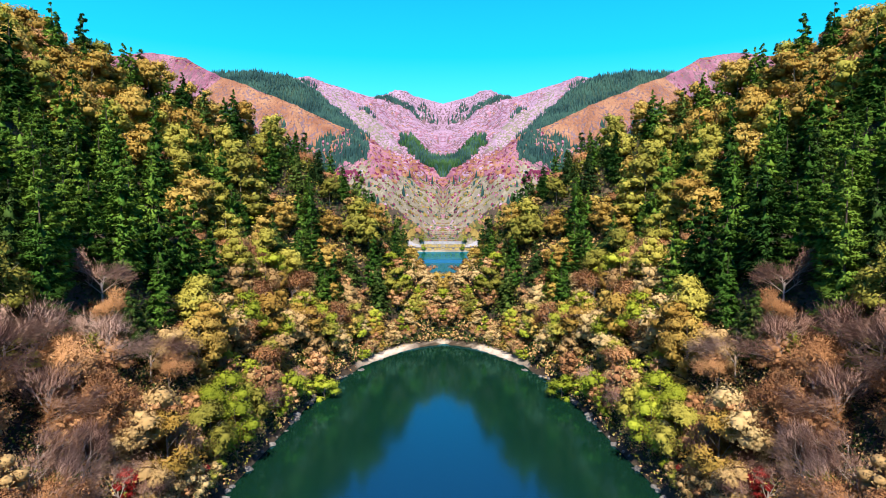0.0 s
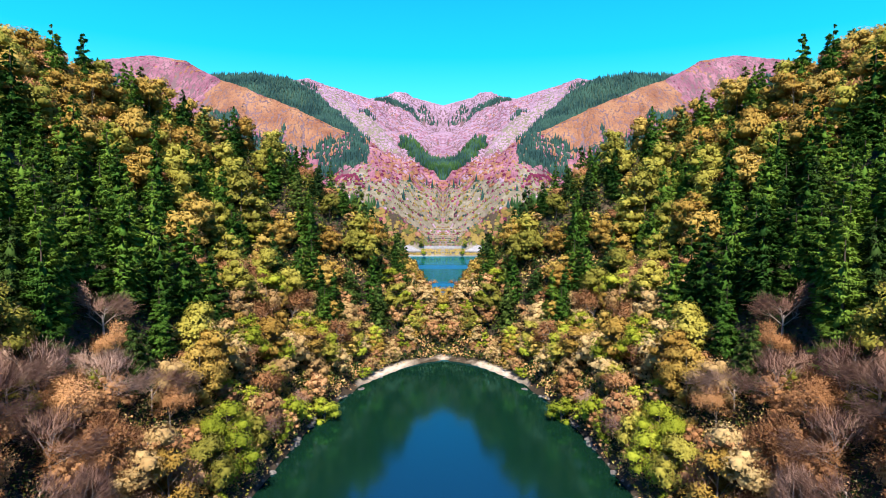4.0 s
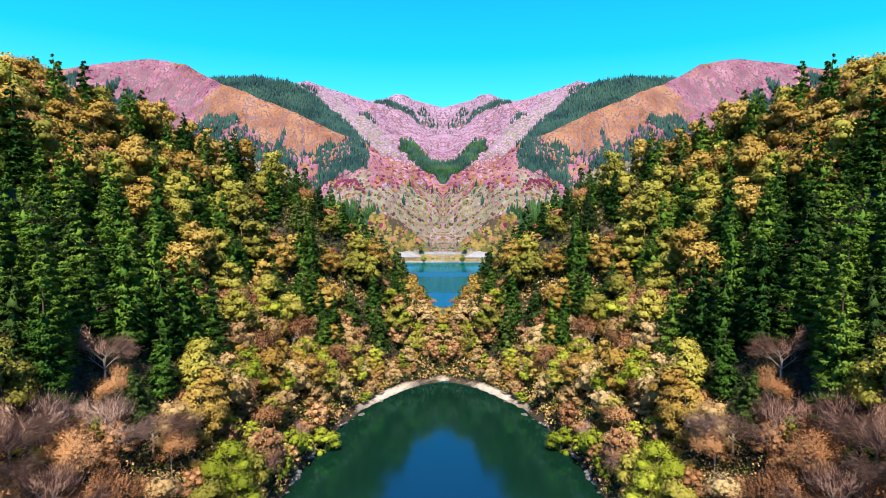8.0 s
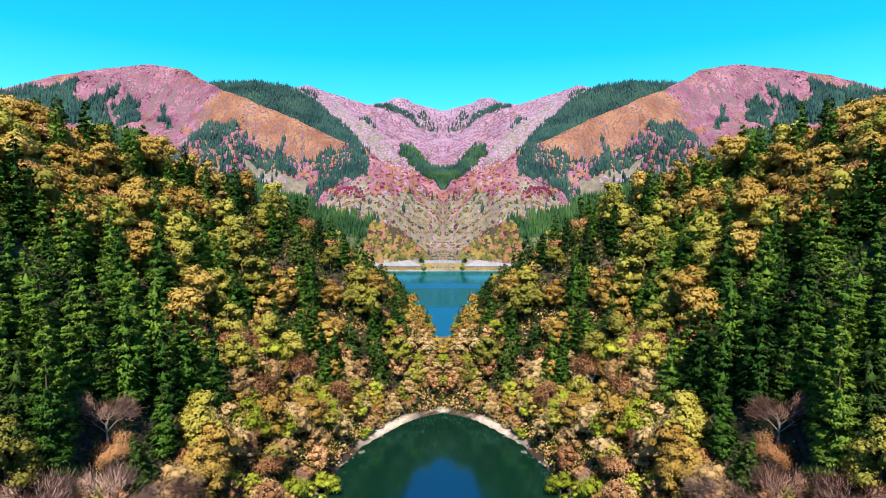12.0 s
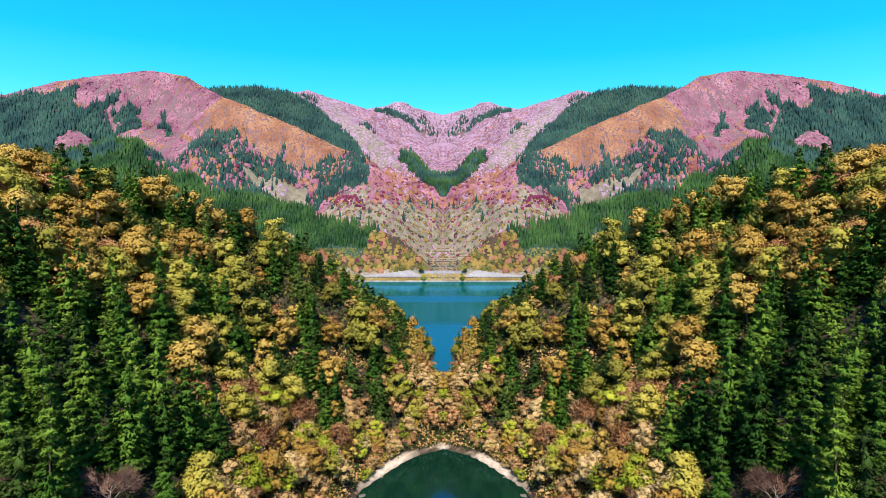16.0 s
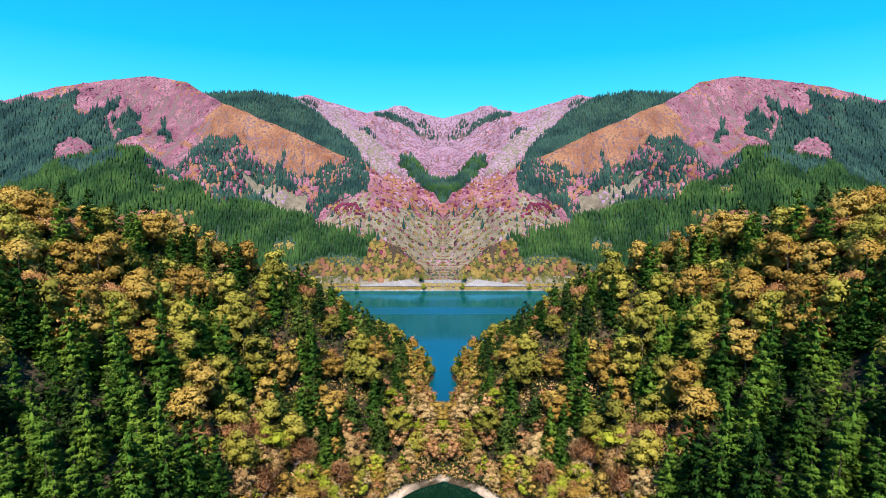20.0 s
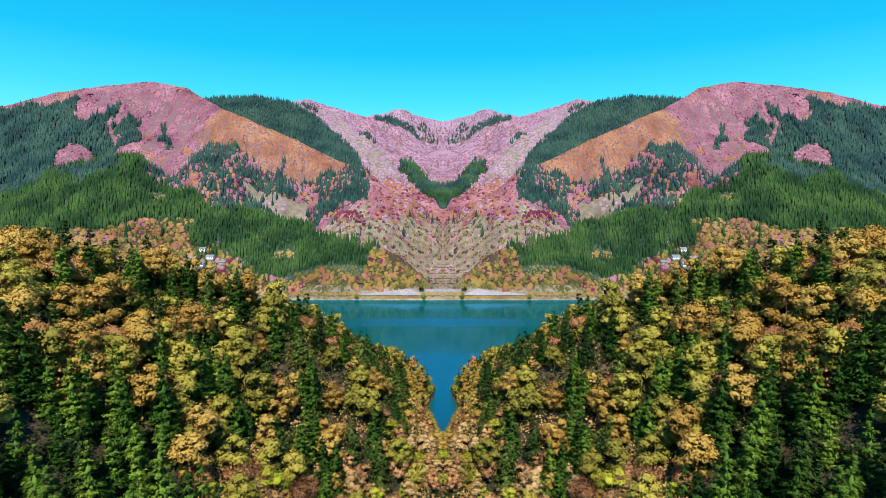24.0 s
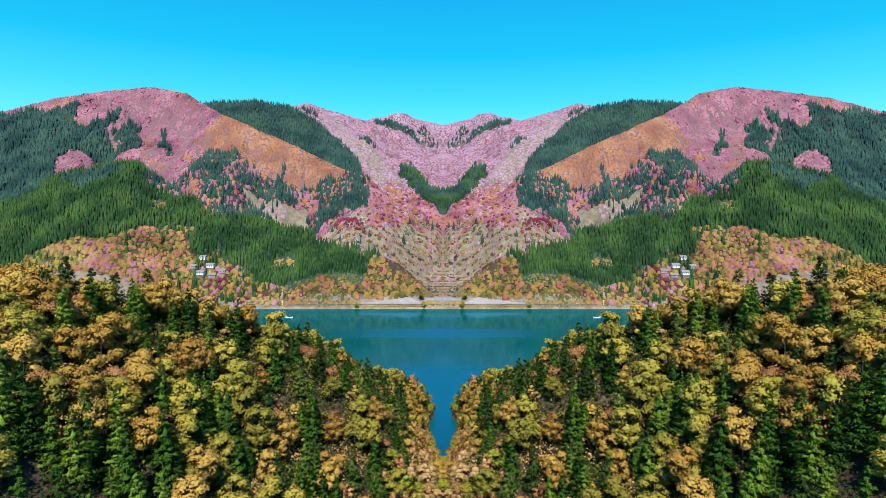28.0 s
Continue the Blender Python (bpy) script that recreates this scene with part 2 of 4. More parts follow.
LAST_RANGE = [(900, 2100, 330), (442, 2000, 390), (235, 1920, 440), (146, 1880, 443), (81, 1880, 430), (0, 1960, 425)]
GREEN_HILL = [(837, 900, 92), (693, 890, 135), (635, 885, 158), (579, 880, 177), (497, 875, 193), (468, 870, 193), (410, 855, 155), (364, 845, 133), (319, 835, 118), (214, 815, 94), (113, 785, 72), (64, 760, 53), (36, 735, 31)]


def pond_edge(y):
    """Half the pond's width at y."""
    return np.interp(y, [-80, -20, 40, 90, 104, 136, 150, 165, 180, 188, 196, 205, 215, 260], [-30, 28, 35.5, 34.8, 33.6, 31.2, 28.4, 23.5, 15, 9, -3, -15, -15, -14])


def land(x, y):
    u = np.abs(x)
    # the near hill: its face over the pond, its back over the lake, its foot at the inlet
    d = u - pond_edge(y)
    d = np.maximum(d - np.interp(y, [150, 160, 166, 172, 186], [0.0, 0.6, 3.0, 3.0, 6.5]), 0.2 * np.minimum(d, 20)) * (d > 0) + 1.3 * np.minimum(d, 0)
    face = np.where(d > 0, 1.25 * d / (1 + np.maximum(d, 0) / 430), 0.7 * d)
    past = y - np.interp(u, [8, 15.7, 25, 34, 46, 57, 70, 92, 112], [335, 325, 306, 254, 249, 236, 213, 192, 176])
    back = np.interp(u, [4, 8, 15.7, 25, 34, 46, 57, 70, 92, 112, 150], [-3, 1, 14, 24, 40, 49.5, 58, 68, 80, 85, 87]) - np.where(past > 0, 0.46 * np.minimum(past, 40) + 0.75 * np.maximum(past - 40, 0), 0.25 * past)
    back = back + np.clip(270 - y, 0, 40) * np.clip((22 - u) / 10, 0, 1)
    inlet = u - np.interp(y, [200, 228, 246, 256, 305, 325, 345], [-11, -3.5, 0, 3, 9.5, 5, 4])
    inlet = np.where(inlet > 0, 1.5, 0.5) * inlet
    hill = np.minimum.reduce([face, back, inlet, 88 - 0.12 * np.maximum(y - 190, 0)])
    hill = hill + np.clip((hill - 1) / 15, 0, 1) * (rough_land(u, y, 42, 3) * 5 + rough_land(u + 0.3 * y, y, 14, 8, 2) * 2.5)
    # the far side of the lake
    floor = np.interp(y, [600, 698, 704, 712, 800, 1000, 1150, 1750, 2000, 2400, 4000], [-8, -3, 1.0, 9, 26, 74, 143, 312, 380, 300, 100])
    # old field terraces step up the valley floor
    rise = (y - 716) / 13.0
    part = rise - np.floor(rise)
    stepped = 3.0 * (np.clip((part - 0.75) / 0.25, 0, 1) - part)
    floor = floor + np.where((y > 716) & (y < 1000), stepped, 0) * np.clip((1000 - y) / 80, 0, 1)
    gully = rough_land(u, y * 0.42, 120, 21, 5)
    gully = gully + 0.30 * rough_land(u, y * 0.5, 46, 31, 3)
    far = np.maximum.reduce([
        ridge(u, y, PEAK_RIDGE, 0.86, gully * 56), ridge(u, y, DARK_RIDGE, 0.75, gully * 38), ridge(u, y, PALE_RIDGE, 0.6, gully * 40),
        ridge(u, y, PALE_SPUR, 0.7, gully * 24), ridge(u, y, LAST_RANGE, 0.62, gully * 75), ridge(u, y, GREEN_HILL, 0.92, gully * 24), floor + gully * 5 * np.clip((y - 712) / 100, 0, 1)])
    far = np.where(y < 712, np.where(u < 215, np.minimum(far, floor), far), far)
    return np.maximum(np.maximum(hill, far), -8)


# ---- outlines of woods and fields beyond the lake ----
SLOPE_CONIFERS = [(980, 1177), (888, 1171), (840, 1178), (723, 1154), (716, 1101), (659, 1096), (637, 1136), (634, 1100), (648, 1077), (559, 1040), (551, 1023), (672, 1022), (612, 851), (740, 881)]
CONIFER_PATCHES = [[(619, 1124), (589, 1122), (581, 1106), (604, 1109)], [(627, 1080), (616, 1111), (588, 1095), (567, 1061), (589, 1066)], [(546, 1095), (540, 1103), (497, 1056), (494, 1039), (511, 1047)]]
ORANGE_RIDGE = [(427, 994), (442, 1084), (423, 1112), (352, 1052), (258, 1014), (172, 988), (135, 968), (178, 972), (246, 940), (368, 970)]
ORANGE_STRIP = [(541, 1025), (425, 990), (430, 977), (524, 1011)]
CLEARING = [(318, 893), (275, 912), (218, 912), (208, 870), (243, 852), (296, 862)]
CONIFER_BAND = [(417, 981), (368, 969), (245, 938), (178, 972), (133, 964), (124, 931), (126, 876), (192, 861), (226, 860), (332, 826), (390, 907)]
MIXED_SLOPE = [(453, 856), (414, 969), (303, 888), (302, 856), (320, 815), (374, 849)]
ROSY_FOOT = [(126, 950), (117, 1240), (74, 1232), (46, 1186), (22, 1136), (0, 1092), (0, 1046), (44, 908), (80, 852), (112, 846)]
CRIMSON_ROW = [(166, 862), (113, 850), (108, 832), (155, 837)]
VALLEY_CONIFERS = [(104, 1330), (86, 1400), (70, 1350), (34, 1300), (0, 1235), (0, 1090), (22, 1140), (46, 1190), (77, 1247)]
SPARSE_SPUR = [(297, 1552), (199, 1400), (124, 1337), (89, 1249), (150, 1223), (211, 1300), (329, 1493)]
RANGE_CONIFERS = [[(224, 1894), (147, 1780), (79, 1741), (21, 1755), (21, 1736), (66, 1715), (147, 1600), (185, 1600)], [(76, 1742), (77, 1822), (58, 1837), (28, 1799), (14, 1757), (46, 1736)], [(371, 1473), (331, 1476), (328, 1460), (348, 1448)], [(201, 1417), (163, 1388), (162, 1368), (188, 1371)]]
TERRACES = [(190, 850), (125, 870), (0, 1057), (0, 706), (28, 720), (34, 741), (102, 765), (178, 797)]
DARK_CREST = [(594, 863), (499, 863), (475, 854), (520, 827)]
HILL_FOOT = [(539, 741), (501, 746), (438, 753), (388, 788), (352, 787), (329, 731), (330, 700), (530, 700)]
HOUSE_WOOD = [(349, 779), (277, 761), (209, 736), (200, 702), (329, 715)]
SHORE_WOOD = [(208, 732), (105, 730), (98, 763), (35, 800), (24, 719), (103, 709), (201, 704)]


def inside(x, y, outline):
    """Whether spots lie in a stand's outline."""
    x, y = np.asarray(x, float), np.asarray(y, float)
    odd = np.zeros(x.shape, bool)
    for (x0, y0), (x1, y1) in zip(outline, outline[1:] + outline[:1]):
        if y0 != y1:
            odd ^= ((y0 > y) != (y1 > y)) & (x < (x1 - x0) * (y - y0) / (y1 - y0) + x0)
    return odd


def sheet_mesh(name, xs, ys, height, mats, pick):
    """One sheet of ground over a grid of uneven steps."""
    gx, gy = np.meshgrid(xs, ys)
    gz = height(gx, gy)
    me = bpy.data.meshes.new(name)
    w, h = len(xs), len(ys)
    idx = np.arange(w * h).reshape(h, w)
    faces = np.stack([idx[:-1, :-1], idx[:-1, 1:], idx[1:, 1:], idx[1:, :-1]], -1).reshape(-1, 4)
    fill_mesh(me, np.stack([gx, gy, gz], -1).reshape(-1, 3), faces)
    for m in mats:
        me.materials.append(m)
    cx, cy, cz = (g.reshape(-1)[faces].mean(1) for g in (gx, gy, gz))
    me.polygons.foreach_set("material_index", pick(cx, cy, cz).astype(np.int32))
    me.polygons.foreach_set("use_smooth", np.ones(len(faces), bool))
    return new(name, me)


def fill_mesh(me, verts, faces):
    n, k = faces.shape
    me.vertices.add(len(verts))
    me.vertices.foreach_set("co", np.asarray(verts, np.float32).reshape(-1))
    me.loops.add(n * k)
    me.loops.foreach_set("vertex_index", faces.astype(np.int32).reshape(-1))
    me.polygons.add(n)
    me.polygons.foreach_set("loop_start", np.arange(0, n * k, k, dtype=np.int32))
    me.update(calc_edges=True)


half_x = np.concatenate([np.arange(0, 160, 2.5), np.arange(160, 420, 7), np.arange(420, 1300, 12), np.geomspace(1300, 4000, 14)])
xs = np.concatenate([-half_x[:0:-1], half_x])
ys = np.concatenate([np.geomspace(-1500, -130, 10), np.arange(-100, 45, 9), np.arange(45, 320, 2.5), np.arange(320, 520, 5), np.arange(520, 690, 10), np.arange(690, 720, 2), np.arange(720, 900, 3.2), np.arange(901, 1300, 8), np.arange(1300, 2080, 14), np.geomspace(2090, 4600, 14)])


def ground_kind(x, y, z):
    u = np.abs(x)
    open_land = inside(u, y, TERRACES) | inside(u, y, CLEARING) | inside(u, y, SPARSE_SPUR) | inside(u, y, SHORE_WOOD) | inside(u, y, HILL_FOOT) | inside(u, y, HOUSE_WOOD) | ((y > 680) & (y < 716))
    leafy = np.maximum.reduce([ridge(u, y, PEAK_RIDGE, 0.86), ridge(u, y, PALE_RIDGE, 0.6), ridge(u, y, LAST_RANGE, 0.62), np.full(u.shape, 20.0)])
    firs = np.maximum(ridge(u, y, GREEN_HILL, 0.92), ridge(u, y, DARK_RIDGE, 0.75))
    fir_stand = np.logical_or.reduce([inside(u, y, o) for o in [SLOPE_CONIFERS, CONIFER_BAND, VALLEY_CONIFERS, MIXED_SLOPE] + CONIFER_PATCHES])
    # dark litter under these woods stands in for shade between their crowns
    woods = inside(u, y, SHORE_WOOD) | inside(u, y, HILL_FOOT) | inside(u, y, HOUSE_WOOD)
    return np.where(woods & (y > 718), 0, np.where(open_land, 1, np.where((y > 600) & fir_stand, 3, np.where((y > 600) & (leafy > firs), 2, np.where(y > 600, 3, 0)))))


tagged(sheet_mesh("ground", xs, ys, land, [M_SHADED_LITTER, M_SLOPE, M_FLOOR, M_MOSS], ground_kind), "steep wooded valley sides with leaf litter darkened as shade and dry banks", "ground", kind="structure")
me = bpy.data.meshes.new("water")
fill_mesh(me, np.array([(-900, -300, 0), (900, -300, 0), (900, 712, 0), (-900, 712, 0)]), np.array([[0, 1, 2, 3]]))
me.materials.append(M_WATER)
tagged(new("water", me), "calm dark green reservoir water reflecting sky and slopes", "water", kind="structure")


# ---- trees ----
def unit(v):
    return v / (np.linalg.norm(v, axis=-1, keepdims=True) + 1e-9)


def card_set(rng, centres, normals, size, flat=0.5, soft=None):
    """Small sprays of leaves at the centres, facing roughly along the normals: three tips each; soft: the way their surface leans."""
    n = len(centres)
    nrm = unit(normals + rng.normal(0, flat, (n, 3)))
    a = unit(np.cross(nrm, rng.normal(0, 1, (n, 3))))
    b3 = np.cross(nrm, a)
    s = size * rng.uniform(0.6, 1.4, (n, 1))
    c = [centres - a * s, centres + a * s * 0.6 - b3 * s * 0.7, centres + a * s * 0.5 + b3 * s * 0.8]
    soft = unit(normals if soft is None else soft)
    return np.stack(c, 1).reshape(-1, 3), np.arange(3 * n).reshape(n, 3), np.repeat(soft, 3, 0)


def joined(sets):
    verts, faces, lean, at = [], [], [], 0
    for one in sets:
        verts.append(one[0])
        faces.append(one[1] + at)
        lean.append(one[2] if len(one) > 2 else np.zeros_like(one[0]))
        at += len(one[0])
    return np.concatenate(verts), np.concatenate(faces), np.concatenate(lean)


def tube(p, q, r0, r1, sides=5):
    """A tapered limb from p to q."""
    p, q = np.array(p, float), np.array(q, float)
    ax = (q - p) / (np.linalg.norm(q - p) + 1e-9)
    a = np.cross(ax, (0.31, 0.9, 0.28))
    a /= np.linalg.norm(a)
    b3 = np.cross(ax, a)
    ang = np.arange(sides) * 2 * np.pi / sides
    ring = np.cos(ang)[:, None] * a + np.sin(ang)[:, None] * b3
    v = np.concatenate([p + ring * r0, q + ring * r1])
    i = np.arange(sides)
    j = (i + 1) % sides
    return v, np.concatenate([np.stack([i, j, sides + j], 1), np.stack([i, sides + j, sides + i], 1)])


def mesh_of(name, sets, mat):
    me = bpy.data.meshes.new(name)
    v, f, lean = joined(sets)
    if lean.any():
        # faces turn the way their leaves lean, so that a crown is shaded as one soft mass
        flat = np.cross(v[f[:, 1]] - v[f[:, 0]], v[f[:, 2]] - v[f[:, 0]])
        back = (flat * lean[f].sum(1)).sum(1) < 0
        f = np.where(back[:, None], f[:, ::-1], f)
    fill_mesh(me, v, f)
    me.materials.append(mat)
    if lean.any():
        me.polygons.foreach_set("use_smooth", np.ones(len(f), bool))
        me.normals_split_custom_set_from_vertices(lean.tolist())
    return me


def ball(rng, centre, r, squash):
    """A rough twenty-sided clump of leaves."""
    g = (1 + 5 ** 0.5) / 2
    v = np.array([(-1, g, 0), (1, g, 0), (-1, -g, 0), (1, -g, 0), (0, -1, g), (0, 1, g), (0, -1, -g), (0, 1, -g), (g, 0, -1), (g, 0, 1), (-g, 0, -1), (-g, 0, 1)]) / 1.9
    f = np.array([(0, 11, 5), (0, 5, 1), (0, 1, 7), (0, 7, 10), (0, 10, 11), (1, 5, 9), (5, 11, 4), (11, 10, 2), (10, 7, 6), (7, 1, 8), (3, 9, 4), (3, 4, 2), (3, 2, 6), (3, 6, 8), (3, 8, 9), (4, 9, 5), (2, 4, 11), (6, 2, 10), (8, 6, 7), (9, 8, 1)])
    return centre + v * rng.uniform(0.7, 1.2, (12, 1)) * r * np.array([1, 1, squash]), f, unit(v)


def lobed_crown(rng, height, radius, leaves, size):
    """Leaf sprays over uneven rounded lobes in loose layers, with gaps between them."""
    sets, count, core = [], 22, []
    lean = rng.normal(0, 0.08, 2)
    heart = np.array([0, 0, height * 0.5])
    for k in range(count):
        ang, up = k * 2.4 + rng.uniform(-0.5, 0.5), rng.uniform(-0.05, 1.0)
        out = radius * 0.80 * math.sqrt(max(0.04, 1 - ((up - 0.33) / 0.68) ** 2)) * rng.uniform(0.45, 1.05)
        c = np.array([out * math.cos(ang) + lean[0] * up * height, out * math.sin(ang) + lean[1] * up * height, height * (0.30 + 0.60 * up)])
        r = radius * rng.uniform(0.26, 0.44)
        core.append(ball(rng, c, r * (0.60 if size < 0.3 else 0.66), 0.8))
        d = rng.normal(0, 1, (leaves // count, 3))
        d[:, 2] = np.abs(d[:, 2]) * 0.9 - 0.3
        d = unit(d)
        at = c + d * r * rng.uniform(0.72, 1.12, (len(d), 1)) * np.array([1.05, 1.05, 0.85])
        soft = 0.75 * d + 0.5 * unit(at - heart) + rng.normal(0, 0.20, d.shape)
        sets.append(card_set(rng, at, d + np.array([0, 0, 0.45]), size, 0.55, soft))
    return sets, core


def conifer_crown(rng, height, radius, leaves, size, droop=0.35):
    """Boughs at uneven heights round a straight stem, each a tuft hung with narrow sprays of needles."""
    boughs = 120
    t = 1 - rng.uniform(0.0, 1.0, boughs) ** 0.62 * 0.95
    ang = np.arange(boughs) * 2.4 + rng.uniform(-0.4, 0.4, boughs)
    reach = radius * np.clip((1 - t) ** 0.70 * 1.12, 0.05, 1.0) * rng.uniform(0.72, 1.08, boughs)
    k = leaves // boughs
    s = rng.uniform(0.03, 1.0, (boughs, k)) ** 0.42
    r = reach[:, None] * s
    a = ang[:, None] + rng.normal(0, 0.17, (boughs, k)) / np.maximum(s, 0.3)
    z = t[:, None] * height - r * droop + 0.3 * reach[:, None] * s ** 3 - np.abs(rng.normal(0, 0.30, (boughs, k)))
    c = np.stack([r * np.cos(a), r * np.sin(a), z], -1).reshape(-1, 3)
    n = len(c)
    tuft = np.repeat(rng.normal(0, 0.30, (boughs, 3)), k, 0)
    rel = np.stack([np.cos(a), np.sin(a), 0.42 + 0 * a], -1).reshape(-1, 3)
    mid = c.reshape(boughs, k, 3).mean(1, keepdims=True)
    puff = unit(c.reshape(boughs, k, 3) - mid).reshape(-1, 3)
    soft = unit(rel + tuft + 0.45 * puff + rng.normal(0, 0.16, (n, 3)))
    a = a.reshape(-1) + rng.normal(0, 0.5, n)
    way = unit(np.stack([np.cos(a), np.sin(a), rng.normal(-0.35, 0.35, n)], 1))
    wide = unit(np.cross(way, rng.normal(0, 0.6, (n, 3)) + np.array([0, 0, 1.0])))
    q = size * rng.uniform(0.6, 1.4, (n, 1))
    v = np.stack([c - way * q * 0.5 + wide * q * 0.42, c - way * q * 0.5 - wide * q * 0.42, c + way * q], 1).reshape(-1, 3)
    # the dense dark heart of the crown, in ragged storeys
    core, sides = [], 8
    for j in range(5):
        low = 0.03 + 0.15 * j
        ang = np.arange(sides) * 2 * np.pi / sides + j
        wide = radius * min(1.0, (1 - low) ** 0.70 * 1.12) * 0.36 * rng.uniform(0.7, 1.15, sides)
        ring = np.stack([np.cos(ang) * wide, np.sin(ang) * wide, height * (low + rng.uniform(-0.02, 0.02, sides)) - wide * droop], 1)
        i = np.arange(sides)
        core.append((np.concatenate([ring, [[0, 0, height * (low + 0.10)]]]), np.stack([i, (i + 1) % sides, np.full(sides, sides)], 1), unit(np.concatenate([np.stack([np.cos(ang), np.sin(ang), -0.1 + 0 * ang], 1), [[0, 0, 1]]]))))
    return [(v, np.arange(3 * n).reshape(n, 3), np.repeat(soft, 3, 0))], core


def twig_set(rng, tips, heart, length, width):
    """Fine bare twigs that stand out from the tips of the branches."""
    n = len(tips)
    way = unit(unit(tips - heart) + rng.normal(0, 0.45, (n, 3)) + np.array([0, 0, 0.25]))
    side = unit(np.cross(way, rng.normal(0, 1, (n, 3)))) * width
    far = tips + way * length * rng.uniform(0.5, 1.4, (n, 1))
    soft = unit(unit(tips - heart) + rng.normal(0, 0.3, (n, 3)))
    return np.stack([tips - side, tips + side, far], 1).reshape(-1, 3), np.arange(3 * n).reshape(n, 3), np.repeat(soft, 3, 0)


def bare_limbs(rng, height, spread, twigs=True):
    """A trunk that forks into limbs, branches and fine twigs."""
    sets, tips = [], []

    def grow(p, way, length, r, level):
        q = p + way * length
        sets.append(tube(p, q, r, r * 0.62, 5 if level == 0 else 3))
        if level == 3:
            tips.append(q)
            return
        for k in range((4, 4, 3)[level]):
            w = way + rng.normal(0, (0.55, 0.6, 0.6)[level], 3) * np.array([spread, spread, 0.7])
            w[2] = abs(w[2]) * 0.8 + 0.1
            w /= np.linalg.norm(w)
            grow(p + way * length * rng.uniform(0.55, 1.0), w, length * rng.uniform(0.55, 0.85), r * 0.5, level + 1)

    grow(np.zeros(3), np.array([0.05, 0.02, 1.0]), height * 0.36, height * 0.017, 0)
    return sets, np.array(tips)


def trunk_of(rng, height, r, lean=0.03, forks=4):
    top = np.array([height * lean, height * lean * 0.6, height * 0.86])
    mid = top * 0.5 + np.array([0, 0, 0])
    sets = [tube((0, 0, -1.5), mid, r, r * 0.65, 6), tube(mid, top, r * 0.65, r * 0.15, 5)]
    for k in range(forks):
        ang, t = k * 2.2 + rng.uniform(0, 1), rng.uniform(0.35, 0.75)
        p = top * t
        q = p + np.array([math.cos(ang), math.sin(ang), 0.9]) * height * 0.22
        sets.append(tube(p, q, r * 0.4, r * 0.1, 4))
    return sets


KINDS, INNER = {}, {}


def make_kind(kind, name, hue, label, category, shape, leaf, count, height, radius, leaves, size):
    """Some prototypes of one kind of tree: an Empty at the root with a trunk and a crown."""
    protos = []
    for many, wide in ((1.5, 0.74), (0.60, 1.12), (0.45, 1.30)):
        rng = np.random.default_rng(sum(map(ord, kind)))
        row = []
        for k in range(count):
            h, r = height * rng.uniform(0.88, 1.12), radius * rng.uniform(0.88, 1.12)
            amount, spray = int(leaves * many), size * wide
            if shape == "lobed":
                (crown, core), trunk, bark = lobed_crown(rng, h, r, amount, spray), trunk_of(rng, h, h * 0.016), M_BARK
            elif shape == "cone":
                (crown, core), trunk, bark = conifer_crown(rng, h, r, amount, spray), trunk_of(rng, h * 1.1, h * 0.014, 0.0, 0), M_DARK_BARK
            else:
                trunk, tips = bare_limbs(rng, h, 1.0)
                heart = np.array([0, 0, h * 0.40])
                pick = tips[rng.integers(0, len(tips), amount)] + rng.normal(0, h * 0.045, (amount, 3))
                many_twigs = amount if kind == "bare" else amount // 3
                core, bark = [], M_PALE_BARK
                crown = [twig_set(rng, pick[:many_twigs], heart, h * 0.085, 0.030 * wide)]
                if kind != "bare":
                    crown.append(card_set(rng, pick, rng.normal(0, 1, (amount, 3)), spray, 1.0, unit(pick - heart) + rng.normal(0, 0.3, (amount, 3))))
            row.append((mesh_of(kind + "_trunk", trunk, bark), mesh_of(kind + "_crown", crown + core, LEAF[leaf])))
            INNER[row[-1][1].name] = (*joined(crown)[::2], core)
        protos.append(row)
    KINDS[kind] = dict(name=name, label=label, category=category, protos=protos, leaf=leaf, hue=hue, count=0)


make_kind("cedar", "cedar_tree", "bright green conifers", "tall green cedar with drooping sprays on the slope", "tree", "cone", "cedar", 6, 18.5, 3.9, 5000, 0.40)
make_kind("pine", "pine_tree", "dark green pines", "dark green spreading pine among autumn trees", "tree", "cone", "pine", 5, 13.5, 3.9, 2900, 0.42)
make_kind("gold", "oak_tree", "golden brown", "golden brown autumn oak with a rounded crown", "tree", "lobed", "gold", 6, 13.0, 5.0, 3000, 0.30)
make_kind("olive", "beech_tree", "olive green", "olive and yellow-green broadleaf tree turning colour", "tree", "lobed", "olive", 6, 12.5, 4.9, 3000, 0.30)
make_kind("lime", "birch_tree", "yellow green", "bright yellow-green broadleaf tree near the water", "tree", "lobed", "lime", 4, 10, 4.1, 2700, 0.25)
make_kind("rust", "cherry_tree", "rusty brown", "rusty brown tree with thinning leaves", "tree", "bare", "rust", 4, 10, 4.2, 3600, 0.17)
make_kind("tan", "elm_tree", "pale tan", "tan autumn tree with pale withered leaves", "tree", "lobed", "tan", 4, 9.5, 4.3, 2200, 0.24)
make_kind("bare", "bare_tree", "leafless", "leafless tree with pale grey branches and twigs", "tree", "bare", "twig", 5, 12, 4.5, 3000, 0.12)
make_kind("red", "maple_tree", "red", "small bright red maple among the trees", "tree", "lobed", "red", 2, 6, 2.2, 900, 0.24)
YOUNG = {"bare": "bare"}
